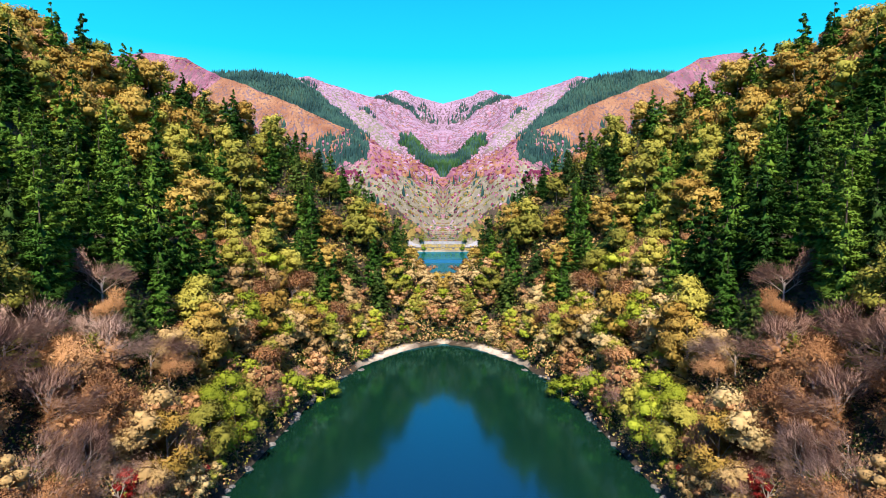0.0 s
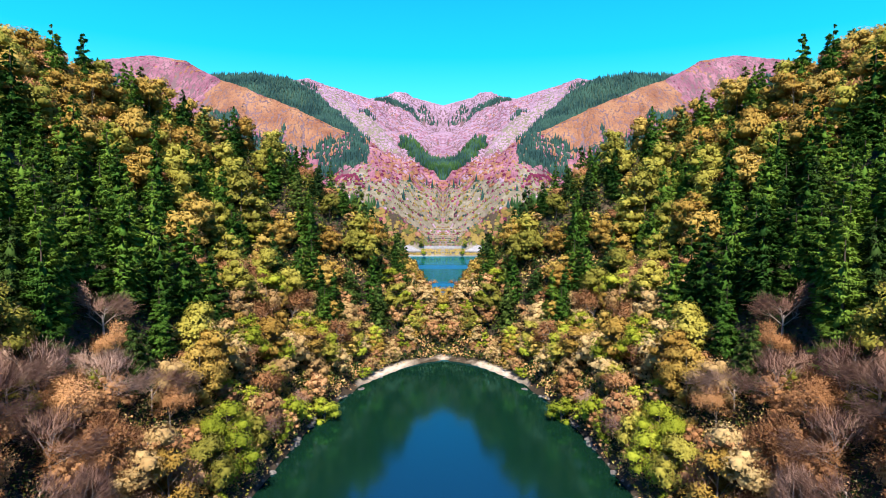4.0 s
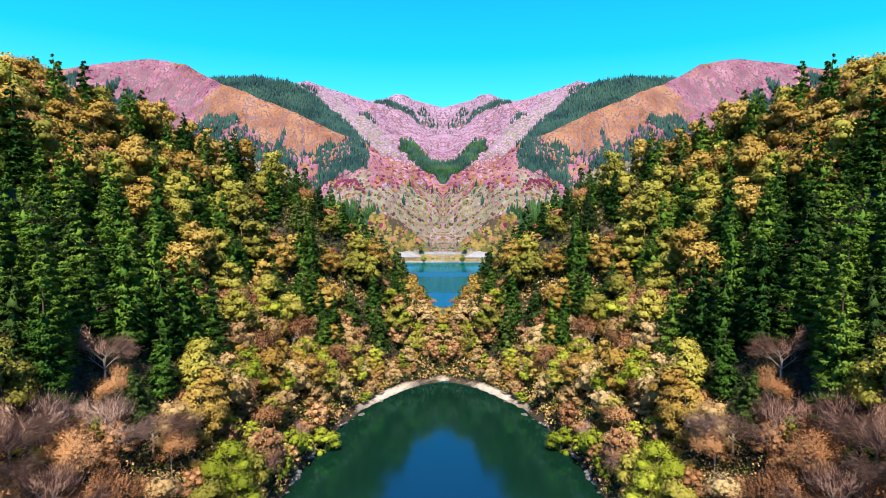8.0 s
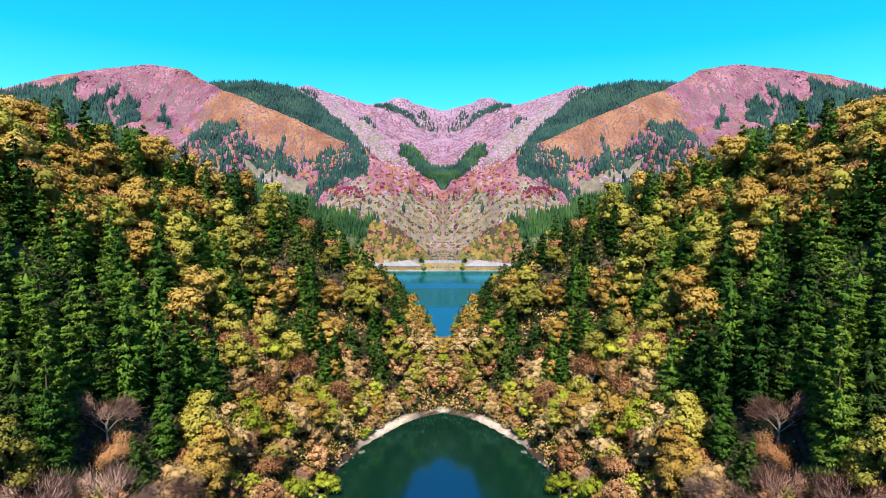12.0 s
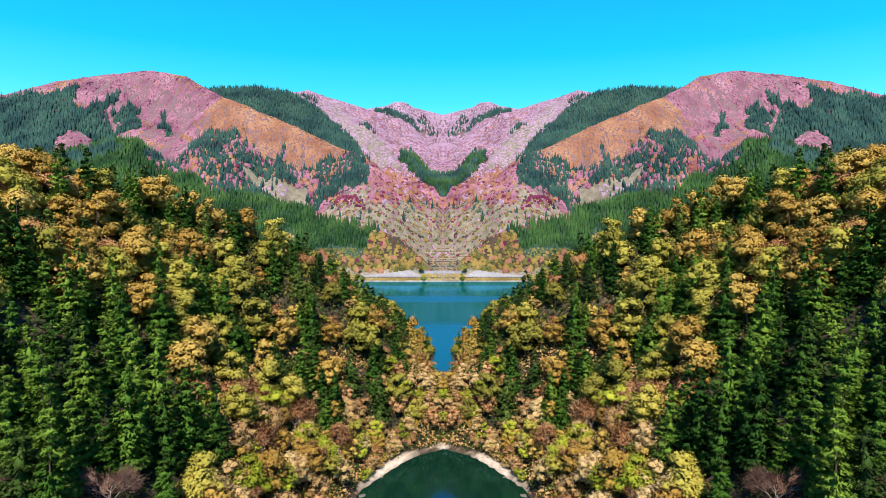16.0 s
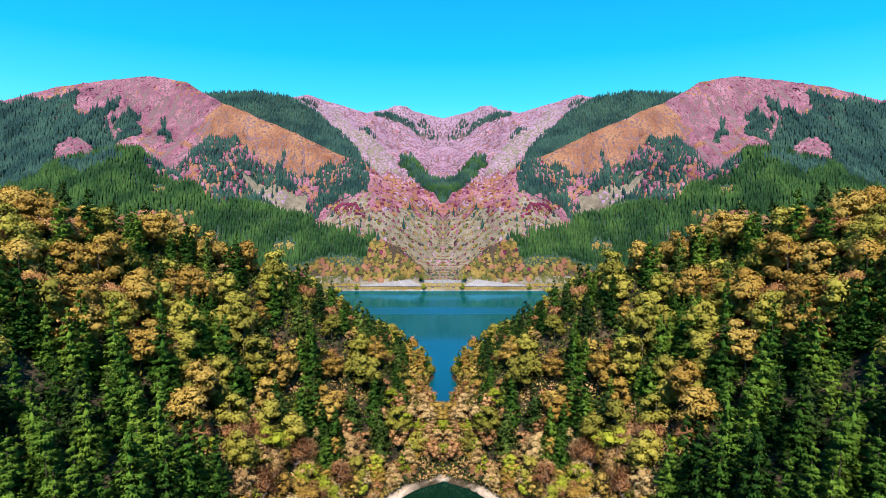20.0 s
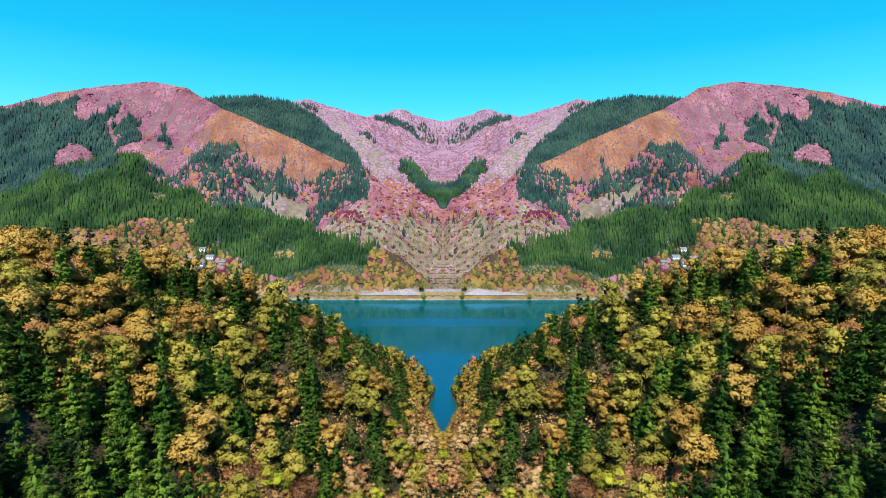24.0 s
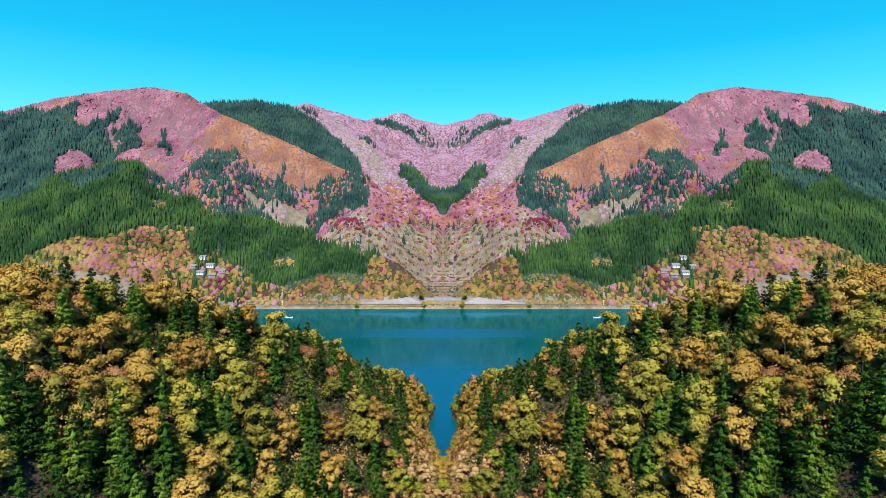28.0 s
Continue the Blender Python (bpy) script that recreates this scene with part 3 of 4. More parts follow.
for kind, name, hue, label in (
        ("gold", "oak_sapling", "golden brown", "young golden oak filling a gap between trees"), ("olive", "beech_sapling", "olive green", "young olive green beech near the water"),
        ("lime", "birch_sapling", "yellow green", "young yellow-green birch near the water"), ("rust", "cherry_sapling", "rusty brown", "small rusty brown tree near the water"),
        ("tan", "elm_sapling", "pale tan", "small tan tree with withered leaves")):
    YOUNG[kind] = "young_" + kind
    make_kind("young_" + kind, name, hue, label, "tree", "lobed", kind, 3, 6.5, 3.0, 1000, 0.20)


LATE = {}


def ground_at(x, y):
    return float(land(np.array([x]), np.array([y]))[0])



def plant(kind, x, y, size, turn, mirror, single=False, late=False):
    k = KINDS[kind]
    row = k["protos"][0 if y < 104 else 1 if y < 165 else 2]
    trunk_me, crown_me = row[int(turn * 7.3) % len(row)]
    z = float(land(np.array([x]), np.array([y]))[0])
    m = Matrix.Translation((-x if mirror else x, y, z - 0.3)) @ Matrix.Diagonal((-1 if mirror else 1, 1, 1, 1)) @ pose(0, 0, 0, 0, 0, turn) @ Matrix.Scale(size, 4)
    if late or not single and (y > 222 or k["count"] >= 300):
        LATE.setdefault(kind, []).append((crown_me, m))
        return
    k["count"] += 1
    root = tagged(new(k["name"]), k["label"], k["category"], "trees on the near slopes")
    root.matrix_basis = m
    for part_name, me in (("trunk", trunk_me), ("crown", crown_me)):
        new(part_name, me).parent = root


CEDAR_STAND = [(106, 100), (112, 122), (84, 128), (84, 146), (75, 132), (72, 146), (67, 140), (59, 134), (54, 141), (49, 125), (52, 116), (49, 101), (52, 91), (55, 93), (56, 82), (60, 66), (80, 62)]
PINE_RIDGE = [(102, 182), (84, 203), (64, 228), (36, 252), (15, 264), (10, 225), (15, 190), (26, 184), (32, 186), (28, 196), (45, 212), (62, 198), (85, 176)]
CEDAR_CLUMP = [(53, 177), (41, 193), (37, 190), (32, 171), (38, 160), (42, 170), (48, 158)]
GULLY_CEDARS = [(79, 162), (77, 172), (68, 178), (63, 166), (69, 154)]
BARE_FOOT = [(62, 60), (52, 90), (45, 101), (41, 94), (30, 73), (36, 40), (60, 40)]
YELLOW_FOOT = [(53, 139), (42, 170), (30, 183), (0, 230), (0, 188), (22, 154), (33, 115), (44, 102)]
GREEN_NOSE = [(20, 190), (46, 178), (54, 200), (47, 236), (34, 264), (21, 262), (16, 225)]
MIXES = (
    (GREEN_NOSE, (("cedar", 0.50), ("pine", 0.78), ("olive", 0.88), ("gold", 0.95), ("rust", 1.0))),
    (BARE_FOOT, (("rust", 0.52), ("tan", 0.64), ("bare", 0.86), ("olive", 0.94), ("gold", 1.0))),
    (CEDAR_STAND, (("cedar", 0.86), ("pine", 0.93), ("bare", 0.96), ("olive", 1.0))),
    (GULLY_CEDARS, (("cedar", 0.6), ("olive", 0.85), ("gold", 1.0))),
    (CEDAR_CLUMP, (("cedar", 0.66), ("pine", 0.78), ("gold", 0.86), ("rust", 0.92), ("olive", 1.0))),
    (PINE_RIDGE, (("pine", 0.22), ("cedar", 0.62), ("olive", 0.84), ("gold", 1.0))),
    (YELLOW_FOOT, (("tan", 0.26), ("lime", 0.42), ("gold", 0.66), ("rust", 0.84), ("olive", 0.98), ("bare", 1.0))),
)
UPPER = (("gold", 0.24), ("olive", 0.58), ("pine", 0.75), ("cedar", 0.90), ("rust", 1.0))
REAR = (("gold", 0.18), ("olive", 0.46), ("pine", 0.70), ("cedar", 0.92), ("rust", 1.0))


def near_kind(x, y, p):
    """Which tree grows at a spot of the near hill, by the stand there and a draw p."""
    table = REAR if y > 225 else UPPER
    for outline, mix in MIXES:
        if inside(x, y, outline):
            table = mix
            break
    return next(k for k, upto in table if p <= upto)


# trees that stand out: kind, x, y, size
MARKED = [
    ("lime", 36, 97, 1.0), ("lime", 39, 101, 0.95), ("lime", 40, 95, 0.8), ("lime", 48, 152, 1.1), ("lime", 44, 64, 0.5), ("lime", 29, 136, 0.8), ("lime", 23, 184, 0.8),
    ("bare", 51, 85, 1.25), ("bare", 49, 69, 1.2), ("bare", 58, 96, 1.1), ("bare", 55, 76, 1.2), ("red", 83, 150, 1.0), ("red", 41, 71, 0.8), ("red", 37, 84, 0.7),
    ("gold", 39, 79, 0.9), ("cedar", 62, 88, 1.15), ("cedar", 60, 106, 1.3), ("gold", 93, 152, 1.25), ("gold", 83, 153, 1.2), ("pine", 115, 172, 1.25), ("pine", 104, 179, 1.15), ("pine", 98, 187, 1.2), ("cedar", 66, 92, 1.1),
]
rng = np.random.default_rng(5)
for kind, x, y, size in MARKED:
    turn = rng.uniform(0, 360)
    for mirror in (False, True):
        plant(kind, x, y, size, turn, mirror)
for gy in np.arange(42, 440, 6.1):
    for gx in np.arange(1.5, 175, 6.1):
        x, y = abs(gx + rng.uniform(-2.5, 2.5)), gy + rng.uniform(-2.5, 2.5)
        p, size, turn = rng.uniform(), rng.uniform(0.75, 1.25), rng.uniform(0, 360)
        z = float(land(np.array([x]), np.array([y]))[0])
        if z < (1.5 if 148 < y < 215 else 1.0 if y < 250 else 0.5) or x < 1.2 or x > 0.80 * y + 10 or (y > 250 and x > 95 + 0.25 * (y - 250)):
            continue
        if any(math.hypot(x - mx, y - my) < 3.6 for _, mx, my, _ in MARKED):
            continue
        kind = near_kind(x, y, p)
        if inside(x, y, CEDAR_STAND) and (turn * 3.7) % 1 > 0.84:
            continue
        if z < 5:
            size *= 0.75
        if y > 215 and x > 20:
            size *= 0.72
        if x < 14 and 194 < y <= 212:
            size *= 0.72
        if x < 16 and y > 212:
            size *= 0.45 if y < 262 else 0.68
        if kind == "cedar" and (x > 80 or y > 150):
            size *= 0.92 if y < 195 else 0.70
        for mirror in (False, True):
            plant(kind, x, y, size, turn, mirror)

# younger trees that close the gaps low on the slopes
for gy in np.arange(44, 300, 4.8):
    for gx in np.arange(0.5, 110, 4.8):
        x, y = abs(gx + rng.uniform(-2.4, 2.4)), gy + rng.uniform(-2.4, 2.4)
        p, size, turn = rng.uniform(), rng.uniform(0.42, 0.75), rng.uniform(0, 360)
        z = ground_at(x, y)
        if z < (1.5 if 148 < y < 215 else 1.3) or z > 80 or x > 0.80 * y + 8 or inside(x, y, CEDAR_STAND) or z > 26 and turn > 150:
            continue
        table = MIXES[1][1] if inside(x, y, BARE_FOOT) else (("tan", 0.36), ("lime", 0.50), ("gold", 0.74), ("olive", 0.86), ("rust", 1.0)) if inside(x, y, YELLOW_FOOT) else (("tan", 0.34), ("rust", 0.58), ("gold", 0.76), ("olive", 0.93), ("lime", 1.0))
        for mirror in (False, True):
            plant(YOUNG[next(k for k, upto in table if p <= upto)], x, y, size * (1.9 if inside(x, y, YELLOW_FOOT) else 1.5), turn, mirror, False, z > 30)

# small trees that lean over the water's edge
for gy in np.arange(56, 150, 3.1):
    y = gy + rng.uniform(-1.2, 1.2)
    x = float(pond_edge(y)) + rng.uniform(1.4, 3.0)
    if x < 5:
        continue
    kind = ("rust", "tan", "olive", "gold", "lime", "rust", "bare")[int(rng.integers(0, 7))]
    size, turn = rng.uniform(0.35, 0.62), rng.uniform(0, 360)
    for mirror in (False, True):
        plant(YOUNG[kind], x, y, size * 1.4, turn, mirror)

# bushes right behind the beach at the head of the pond
for k in range(70):
    x = rng.uniform(0.3, 25)
    y = float(np.interp(x, [0, 9, 15, 23, 27], [196, 189, 181, 166.5, 152])) + rng.uniform(5.5, 13.0)
    kind, size, turn = ("tan", "rust", "gold", "tan", "lime", "rust")[int(rng.integers(0, 6))], rng.uniform(0.5, 0.9), rng.uniform(0, 360)
    for mirror in (False, True):
        plant(YOUNG[kind], x, y, size, turn, mirror)

# bushes down to the water round the foot of the spur
for gy in np.arange(226, 352, 2.0):
    y = gy + rng.uniform(-0.8, 0.8)
    kind, size, turn = ("gold", "olive", "olive", "lime", "tan")[int(rng.integers(0, 5))], rng.uniform(0.6, 1.0), rng.uniform(0, 360)
    x = abs(float(np.interp(y, [200, 250, 305, 325, 345, 352], [-9, 0, 10, 5, 4, 6])) + rng.uniform(0.4, 2.6))
    for mirror in (False, True):
        plant(YOUNG[kind], x, y, size, turn, mirror, False, True)

for kind, made in LATE.items():
    parts = []
    for me, m in made:
        v, lean, core = INNER[me.name]
        v, lean = (q.reshape(-1, 3, 3)[::4].reshape(-1, 3) for q in (v, lean))
        a = np.array(m)
        mid = v.reshape(-1, 3, 3).mean(1).repeat(3, 0)
        v = mid + (v - mid) * 1.9
        parts.append((v @ a[:3, :3].T + a[:3, 3], np.arange(len(v)).reshape(-1, 3), unit(lean @ a[:3, :3].T)))
        for v, f, lean in core[::2] if len(core) > 8 else core:
            parts.append((v @ a[:3, :3].T + a[:3, 3], f, unit(lean @ a[:3, :3].T)))
    tagged(new("hillside_wood", mesh_of("hillside_wood", parts, LEAF[KINDS[kind]["leaf"]])), "mixed " + KINDS[kind]["category"] + " crowns on the back of the near hill, " + KINDS[kind]["hue"], "woods", kind="stuff")

# undergrowth between the trunks
for name, leaf, share, label in (("undergrowth", "tan", 0.22, "dry tan grass and shrubs under the trees"), ("brown_undergrowth", "rust", 0.42, "rusty brown shrubs under the trees"), ("green_undergrowth", "olive", 0.40, "low olive green shrubs under the trees"), ("dark_undergrowth", "pine", 0.50, "dark green shrubs and ferns between the trunks")):
    n = int(56000 * share)
    x, y = rng.uniform(0, 150, n), 40 + 260 * rng.uniform(0, 1, n) ** 1.25
    z = land(x, y)
    ok = (z > np.where((y > 146) & (y < 215), 1.25, 0.8)) & (x < 0.8 * y + 8)
    ok &= (leaf == "pine") | ~inside(x, y, CEDAR_STAND)
    if leaf in ("tan", "rust"):
        ok &= ~inside(x, y, CEDAR_CLUMP) & ~inside(x, y, PINE_RIDGE) & (z < 40)
    c = np.stack([x, y, z], 1)[ok]
    c = np.repeat(c, 10, 0) + rng.normal(0, 0.85, (10 * ok.sum(), 3)) * (1, 1, 0.8) + (0, 0, 0.9)
    c = np.concatenate([c, c * (-1, 1, 1)])
    tagged(new(name, mesh_of(name, [card_set(rng, c, np.tile((0, -0.3, 0.8), (len(c), 1)), np.clip(c[:, 1:2] / 400, 0.20, 0.42), 0.7, np.array([0, -0.2, 0.8]) + rng.normal(0, 0.3, c.shape))], LEAF[leaf])), label, "undergrowth", kind="stuff")


# ---- far woods ----
def dome(rng, n):
    """n low rounded crowns round the origin: two rings and a top each, all a little uneven."""
    a = np.arange(5) * 2 * np.pi / 5
    base = np.concatenate([np.stack([np.cos(a), np.sin(a), np.full(5, -0.5)], 1), np.stack([0.7 * np.cos(a + 0.6), 0.7 * np.sin(a + 0.6), np.full(5, 0.32)], 1), [[0, 0, 0.62]]])
    i, j = np.arange(5), (np.arange(5) + 1) % 5
    tri = np.concatenate([np.stack([i, j, 5 + i], 1), np.stack([j, 5 + j, 5 + i], 1), np.stack([5 + i, 5 + j, np.full(5, 10)], 1)])
    v = base[None] * rng.uniform(0.75, 1.15, (n, 11, 1)) + rng.normal(0, 0.07, (n, 11, 3))
    # loose sprays of twigs break the outline
    k = 7
    d = rng.normal(0, 1, (n * k, 3))
    d[:, 2] = np.abs(d[:, 2]) * 0.8
    d /= np.linalg.norm(d, axis=1)[:, None]
    w, f, _ = card_set(rng, d * rng.uniform(0.75, 1.05, (n * k, 1)) * np.array([1, 1, 0.75]), d * 1.3 + np.array([0, 0, 0.35]), 0.22, 0.15)
    return np.concatenate([v, w.reshape(n, k * 3, 3)], 1), np.concatenate([tri, 11 + np.arange(k * 3).reshape(k, 3)])


def spire(rng, n):
    """n narrow conifers: a full skirt, a waist and a pointed top each."""
    ang = np.arange(6) * np.pi / 3
    ring = np.stack([np.cos(ang), np.sin(ang)], 1)
    base = np.concatenate([np.c_[ring * 0.9, np.full(6, -0.1)], np.c_[ring * 0.78, np.full(6, 0.38)], [[0, 0, 1.12]]])
    i, j = np.arange(6), (np.arange(6) + 1) % 6
    tri = np.concatenate([np.stack([i, j, 6 + i], 1), np.stack([j, 6 + j, 6 + i], 1), np.stack([6 + i, 6 + j, np.full(6, 12)], 1)])
    v = base[None] * (1 + rng.uniform(-0.25, 0.25, (n, 13, 1)))
    v[:, :, :2] += rng.normal(0, 0.06, (n, 1, 2)) * base[None, :, 2:3]
    return v, tri


def wood(name, kind, label, spots, radius, tall, conifer):
    """A far wood as one object, on both sides of the axis."""
    if not len(spots):
        return
    rng = np.random.default_rng(len(spots))
    n = len(spots)
    base, tri = (spire if conifer else dome)(rng, n)
    r = radius * (0.55 + 0.9 * rng.uniform(0, 1, (n, 1)) ** 1.4) * spots[:, 2:3]
    turn = rng.uniform(0, 6.28, (n, 1))
    bx, by = base[:, :, 0] * np.cos(turn) - base[:, :, 1] * np.sin(turn), base[:, :, 0] * np.sin(turn) + base[:, :, 1] * np.cos(turn)
    h = tall * rng.uniform(0.75, 1.25, (n, 1)) * (0.4 + 0.6 * spots[:, 2:3])
    z0 = land(spots[:, 0], spots[:, 1])[:, None]
    # crowns lean with the slope, so that no gap opens under them
    fall_x, fall_y = [(land(spots[:, 0] + 3 * a, spots[:, 1] + 3 * b3)[:, None] - z0) / 3 * (0 if conifer else 0.85) * (1 - 0.5 * spots[:, 3:4]) for a, b3 in ((1, 0), (0, 1))]
    v = np.stack([spots[:, :1] + bx * r, spots[:, 1:2] + by * r, z0 + fall_x * bx * r + fall_y * by * r + (base[:, :, 2] * h if conifer else base[:, :, 2] * r * (0.55 + 0.45 * spots[:, 3:4]) + h * 0.4 * spots[:, 3:4])], -1)
    w = v * np.array([-1, 1, 1])
    k = v.shape[1]
    f = (np.arange(n) * k)[:, None, None] + tri[None]
    f = np.concatenate([f.reshape(-1, 3), f.reshape(-1, 3)[:, ::-1] + n * k])
    me = bpy.data.meshes.new(name)
    fill_mesh(me, np.concatenate([v.reshape(-1, 3), w.reshape(-1, 3)]), f)
    me.materials.append(FAR[kind])
    me.polygons.foreach_set("use_smooth", np.ones(len(f), bool))
    tagged(new(name, me), label, "woods", kind="stuff")


def scatter(rng, x0, x1, y0, y1, step):
    gx, gy = np.meshgrid(np.arange(x0, x1, step), np.arange(y0, y1, step))
    return np.stack([gx.ravel() + rng.uniform(-0.5, 0.5, gx.size) * step, gy.ravel() + rng.uniform(-0.5, 0.5, gx.size) * step], 1)


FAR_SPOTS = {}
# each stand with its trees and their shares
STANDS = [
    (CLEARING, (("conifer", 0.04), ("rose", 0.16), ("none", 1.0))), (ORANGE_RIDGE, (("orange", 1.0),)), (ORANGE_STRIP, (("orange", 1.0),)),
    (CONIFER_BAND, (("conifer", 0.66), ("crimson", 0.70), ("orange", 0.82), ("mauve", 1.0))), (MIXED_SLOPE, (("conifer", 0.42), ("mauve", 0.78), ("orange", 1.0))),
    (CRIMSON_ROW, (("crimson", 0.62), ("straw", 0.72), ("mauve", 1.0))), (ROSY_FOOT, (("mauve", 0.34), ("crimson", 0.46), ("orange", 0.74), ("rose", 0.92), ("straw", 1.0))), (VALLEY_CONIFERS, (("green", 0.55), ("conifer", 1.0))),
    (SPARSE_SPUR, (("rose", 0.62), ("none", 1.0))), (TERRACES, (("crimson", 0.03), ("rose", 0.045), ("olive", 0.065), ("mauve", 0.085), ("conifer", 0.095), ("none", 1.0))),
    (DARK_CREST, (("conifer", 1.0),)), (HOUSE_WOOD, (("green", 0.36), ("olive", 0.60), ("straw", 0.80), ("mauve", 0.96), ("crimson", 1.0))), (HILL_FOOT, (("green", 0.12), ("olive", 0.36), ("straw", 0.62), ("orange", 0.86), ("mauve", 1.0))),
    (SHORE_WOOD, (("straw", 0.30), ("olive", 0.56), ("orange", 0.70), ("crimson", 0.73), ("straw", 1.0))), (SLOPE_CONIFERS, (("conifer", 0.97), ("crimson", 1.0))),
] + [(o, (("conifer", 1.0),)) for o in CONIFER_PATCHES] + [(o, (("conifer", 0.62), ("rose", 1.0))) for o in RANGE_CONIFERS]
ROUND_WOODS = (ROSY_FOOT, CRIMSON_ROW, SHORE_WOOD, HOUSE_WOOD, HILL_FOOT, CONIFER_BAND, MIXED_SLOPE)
rng = np.random.default_rng(11)
for x0, x1, y0, y1, step in ((0, 620, 704, 1010, 3.7), (620, 1000, 704, 1010, 4.8), (0, 620, 1010, 1270, 3.9), (620, 1250, 1010, 1270, 4.8), (0, 620, 1270, 1700, 5.0), (0, 520, 1700, 1990, 6.0)):
    s = scatter(rng, x0, x1, y0, y1, step)
    s[:, 0] = np.abs(s[:, 0])
    x, y = s[:, 0], s[:, 1]
    z = land(x, y)
    # crests hide what lies behind them: plant only what looks down the valley
    seen = (land(x * (1 - 9 / y), y - 9) < z + 6) | (y > 1700)
    p = rng.uniform(0, 1, len(s))
    q = rough_land(x, y, 55, 40, 3)
    green, peak, dark = ridge(x, y, GREEN_HILL, 0.92), ridge(x, y, PEAK_RIDGE, 0.86), ridge(x, y, DARK_RIDGE, 0.75)
    pale, spur, last = ridge(x, y, PALE_RIDGE, 0.6), ridge(x, y, PALE_SPUR, 0.7), ridge(x, y, LAST_RANGE, 0.62)
    top = np.argmax(np.stack([green, peak, dark, np.maximum(pale, spur), last, np.interp(y, [704, 800, 1000, 1150, 1750], [1, 26, 74, 143, 312])]), 0)
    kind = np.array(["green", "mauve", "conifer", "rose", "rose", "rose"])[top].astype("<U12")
    kind[(top == 0) & (q < -0.42)] = "straw"
    kind[(top == 0) & (y < 740) & (x < 215)] = "olive"
    kind[(top == 1) & (p < 0.01 + 1.4 * np.clip(q - 0.12, 0, 1))] = "orange"
    kind[(top == 1) & (p > 0.985 - 0.25 * np.clip(-q - 0.1, 0, 1))] = "crimson"
    kind[np.isin(top, (3, 5)) & (p < 0.04)] = "orange"
    kind[np.isin(top, (3, 5)) & (p > 0.80 - 0.4 * q)] = "mauve"
    wx, wy = x + rough_land(x, y, 30, 60, 2) * 22, y + rough_land(x, y, 30, 70, 2) * 22
    free = np.ones(len(s), bool)
    full = np.zeros(len(s))
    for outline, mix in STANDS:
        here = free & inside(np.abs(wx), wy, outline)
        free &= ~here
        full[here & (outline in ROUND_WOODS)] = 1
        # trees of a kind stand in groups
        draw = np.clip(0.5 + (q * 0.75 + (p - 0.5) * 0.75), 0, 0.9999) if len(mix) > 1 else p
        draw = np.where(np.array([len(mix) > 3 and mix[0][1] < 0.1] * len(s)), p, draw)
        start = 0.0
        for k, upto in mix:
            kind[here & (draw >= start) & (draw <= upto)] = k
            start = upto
    kind[(full > 0) & ~np.isin(kind, ("conifer", "green")) & (hash01(x * 7, y * 7, 5) > 0.88)] = "none"
    kind[(z < 4) | (y < 716) & (x < 108) | ~seen | (x > 0.80 * y + 30)] = "none"
    for k in set(kind):
        FAR_SPOTS.setdefault(k, []).append(np.c_[s, np.full(len(s), (step / 5.2) ** 0.9) * (1 + 0.28 * full * (kind != "conifer") * (kind != "green")) * np.where((y > 1270) & (kind == "conifer"), 0.72, 1), full][kind == k])
for k, name, label, radius, tall, conifer in (
        ("green", "conifer_wood", "dense bright green conifer plantation on the hill across the lake", 2.7, 12.5, True),
        ("conifer", "dark_conifer_wood", "dark green conifer forest on the mountain side, colour blued for haze", 2.9, 12.0, True),
        ("mauve", "bare_wood", "leafless mauve and pink autumn forest on the mountain", 4.0, 2.2, False),
        ("rose", "pale_wood", "pale pink leafless forest on far ridges, haze in its violet tint", 3.6, 2.2, False),
        ("orange", "orange_wood", "orange brown autumn forest on the ridge", 4.3, 2.2, False),
        ("crimson", "crimson_wood", "dark crimson maples and shrubs in groups across the lake", 3.2, 4, False),
        ("olive", "olive_wood", "olive green broadleaf trees turning yellow near the lake", 3.5, 3.5, False),
        ("straw", "straw_wood", "yellow and straw coloured trees along the lake shore", 3.5, 3.5, False)):
    wood(name, k, label, np.concatenate(FAR_SPOTS.get(k, [np.zeros((0, 4))])), radius, tall, conifer)

# low yellow bushes along the far shore
s = np.stack([rng.uniform(0, 205, 520), rng.uniform(706, 711.5, 520), rng.uniform(0.3, 0.6, 520), np.ones(520)], 1)
s[:, 1] = np.where((s[:, 0] > 27) & (s[:, 0] < 106), 705.6 + 0.2 * (s[:, 1] - 706), s[:, 1])
wood("shore_bushes", "straw", "low yellow bushes on the bank of the lake", s, 3.2, 1.5, False)

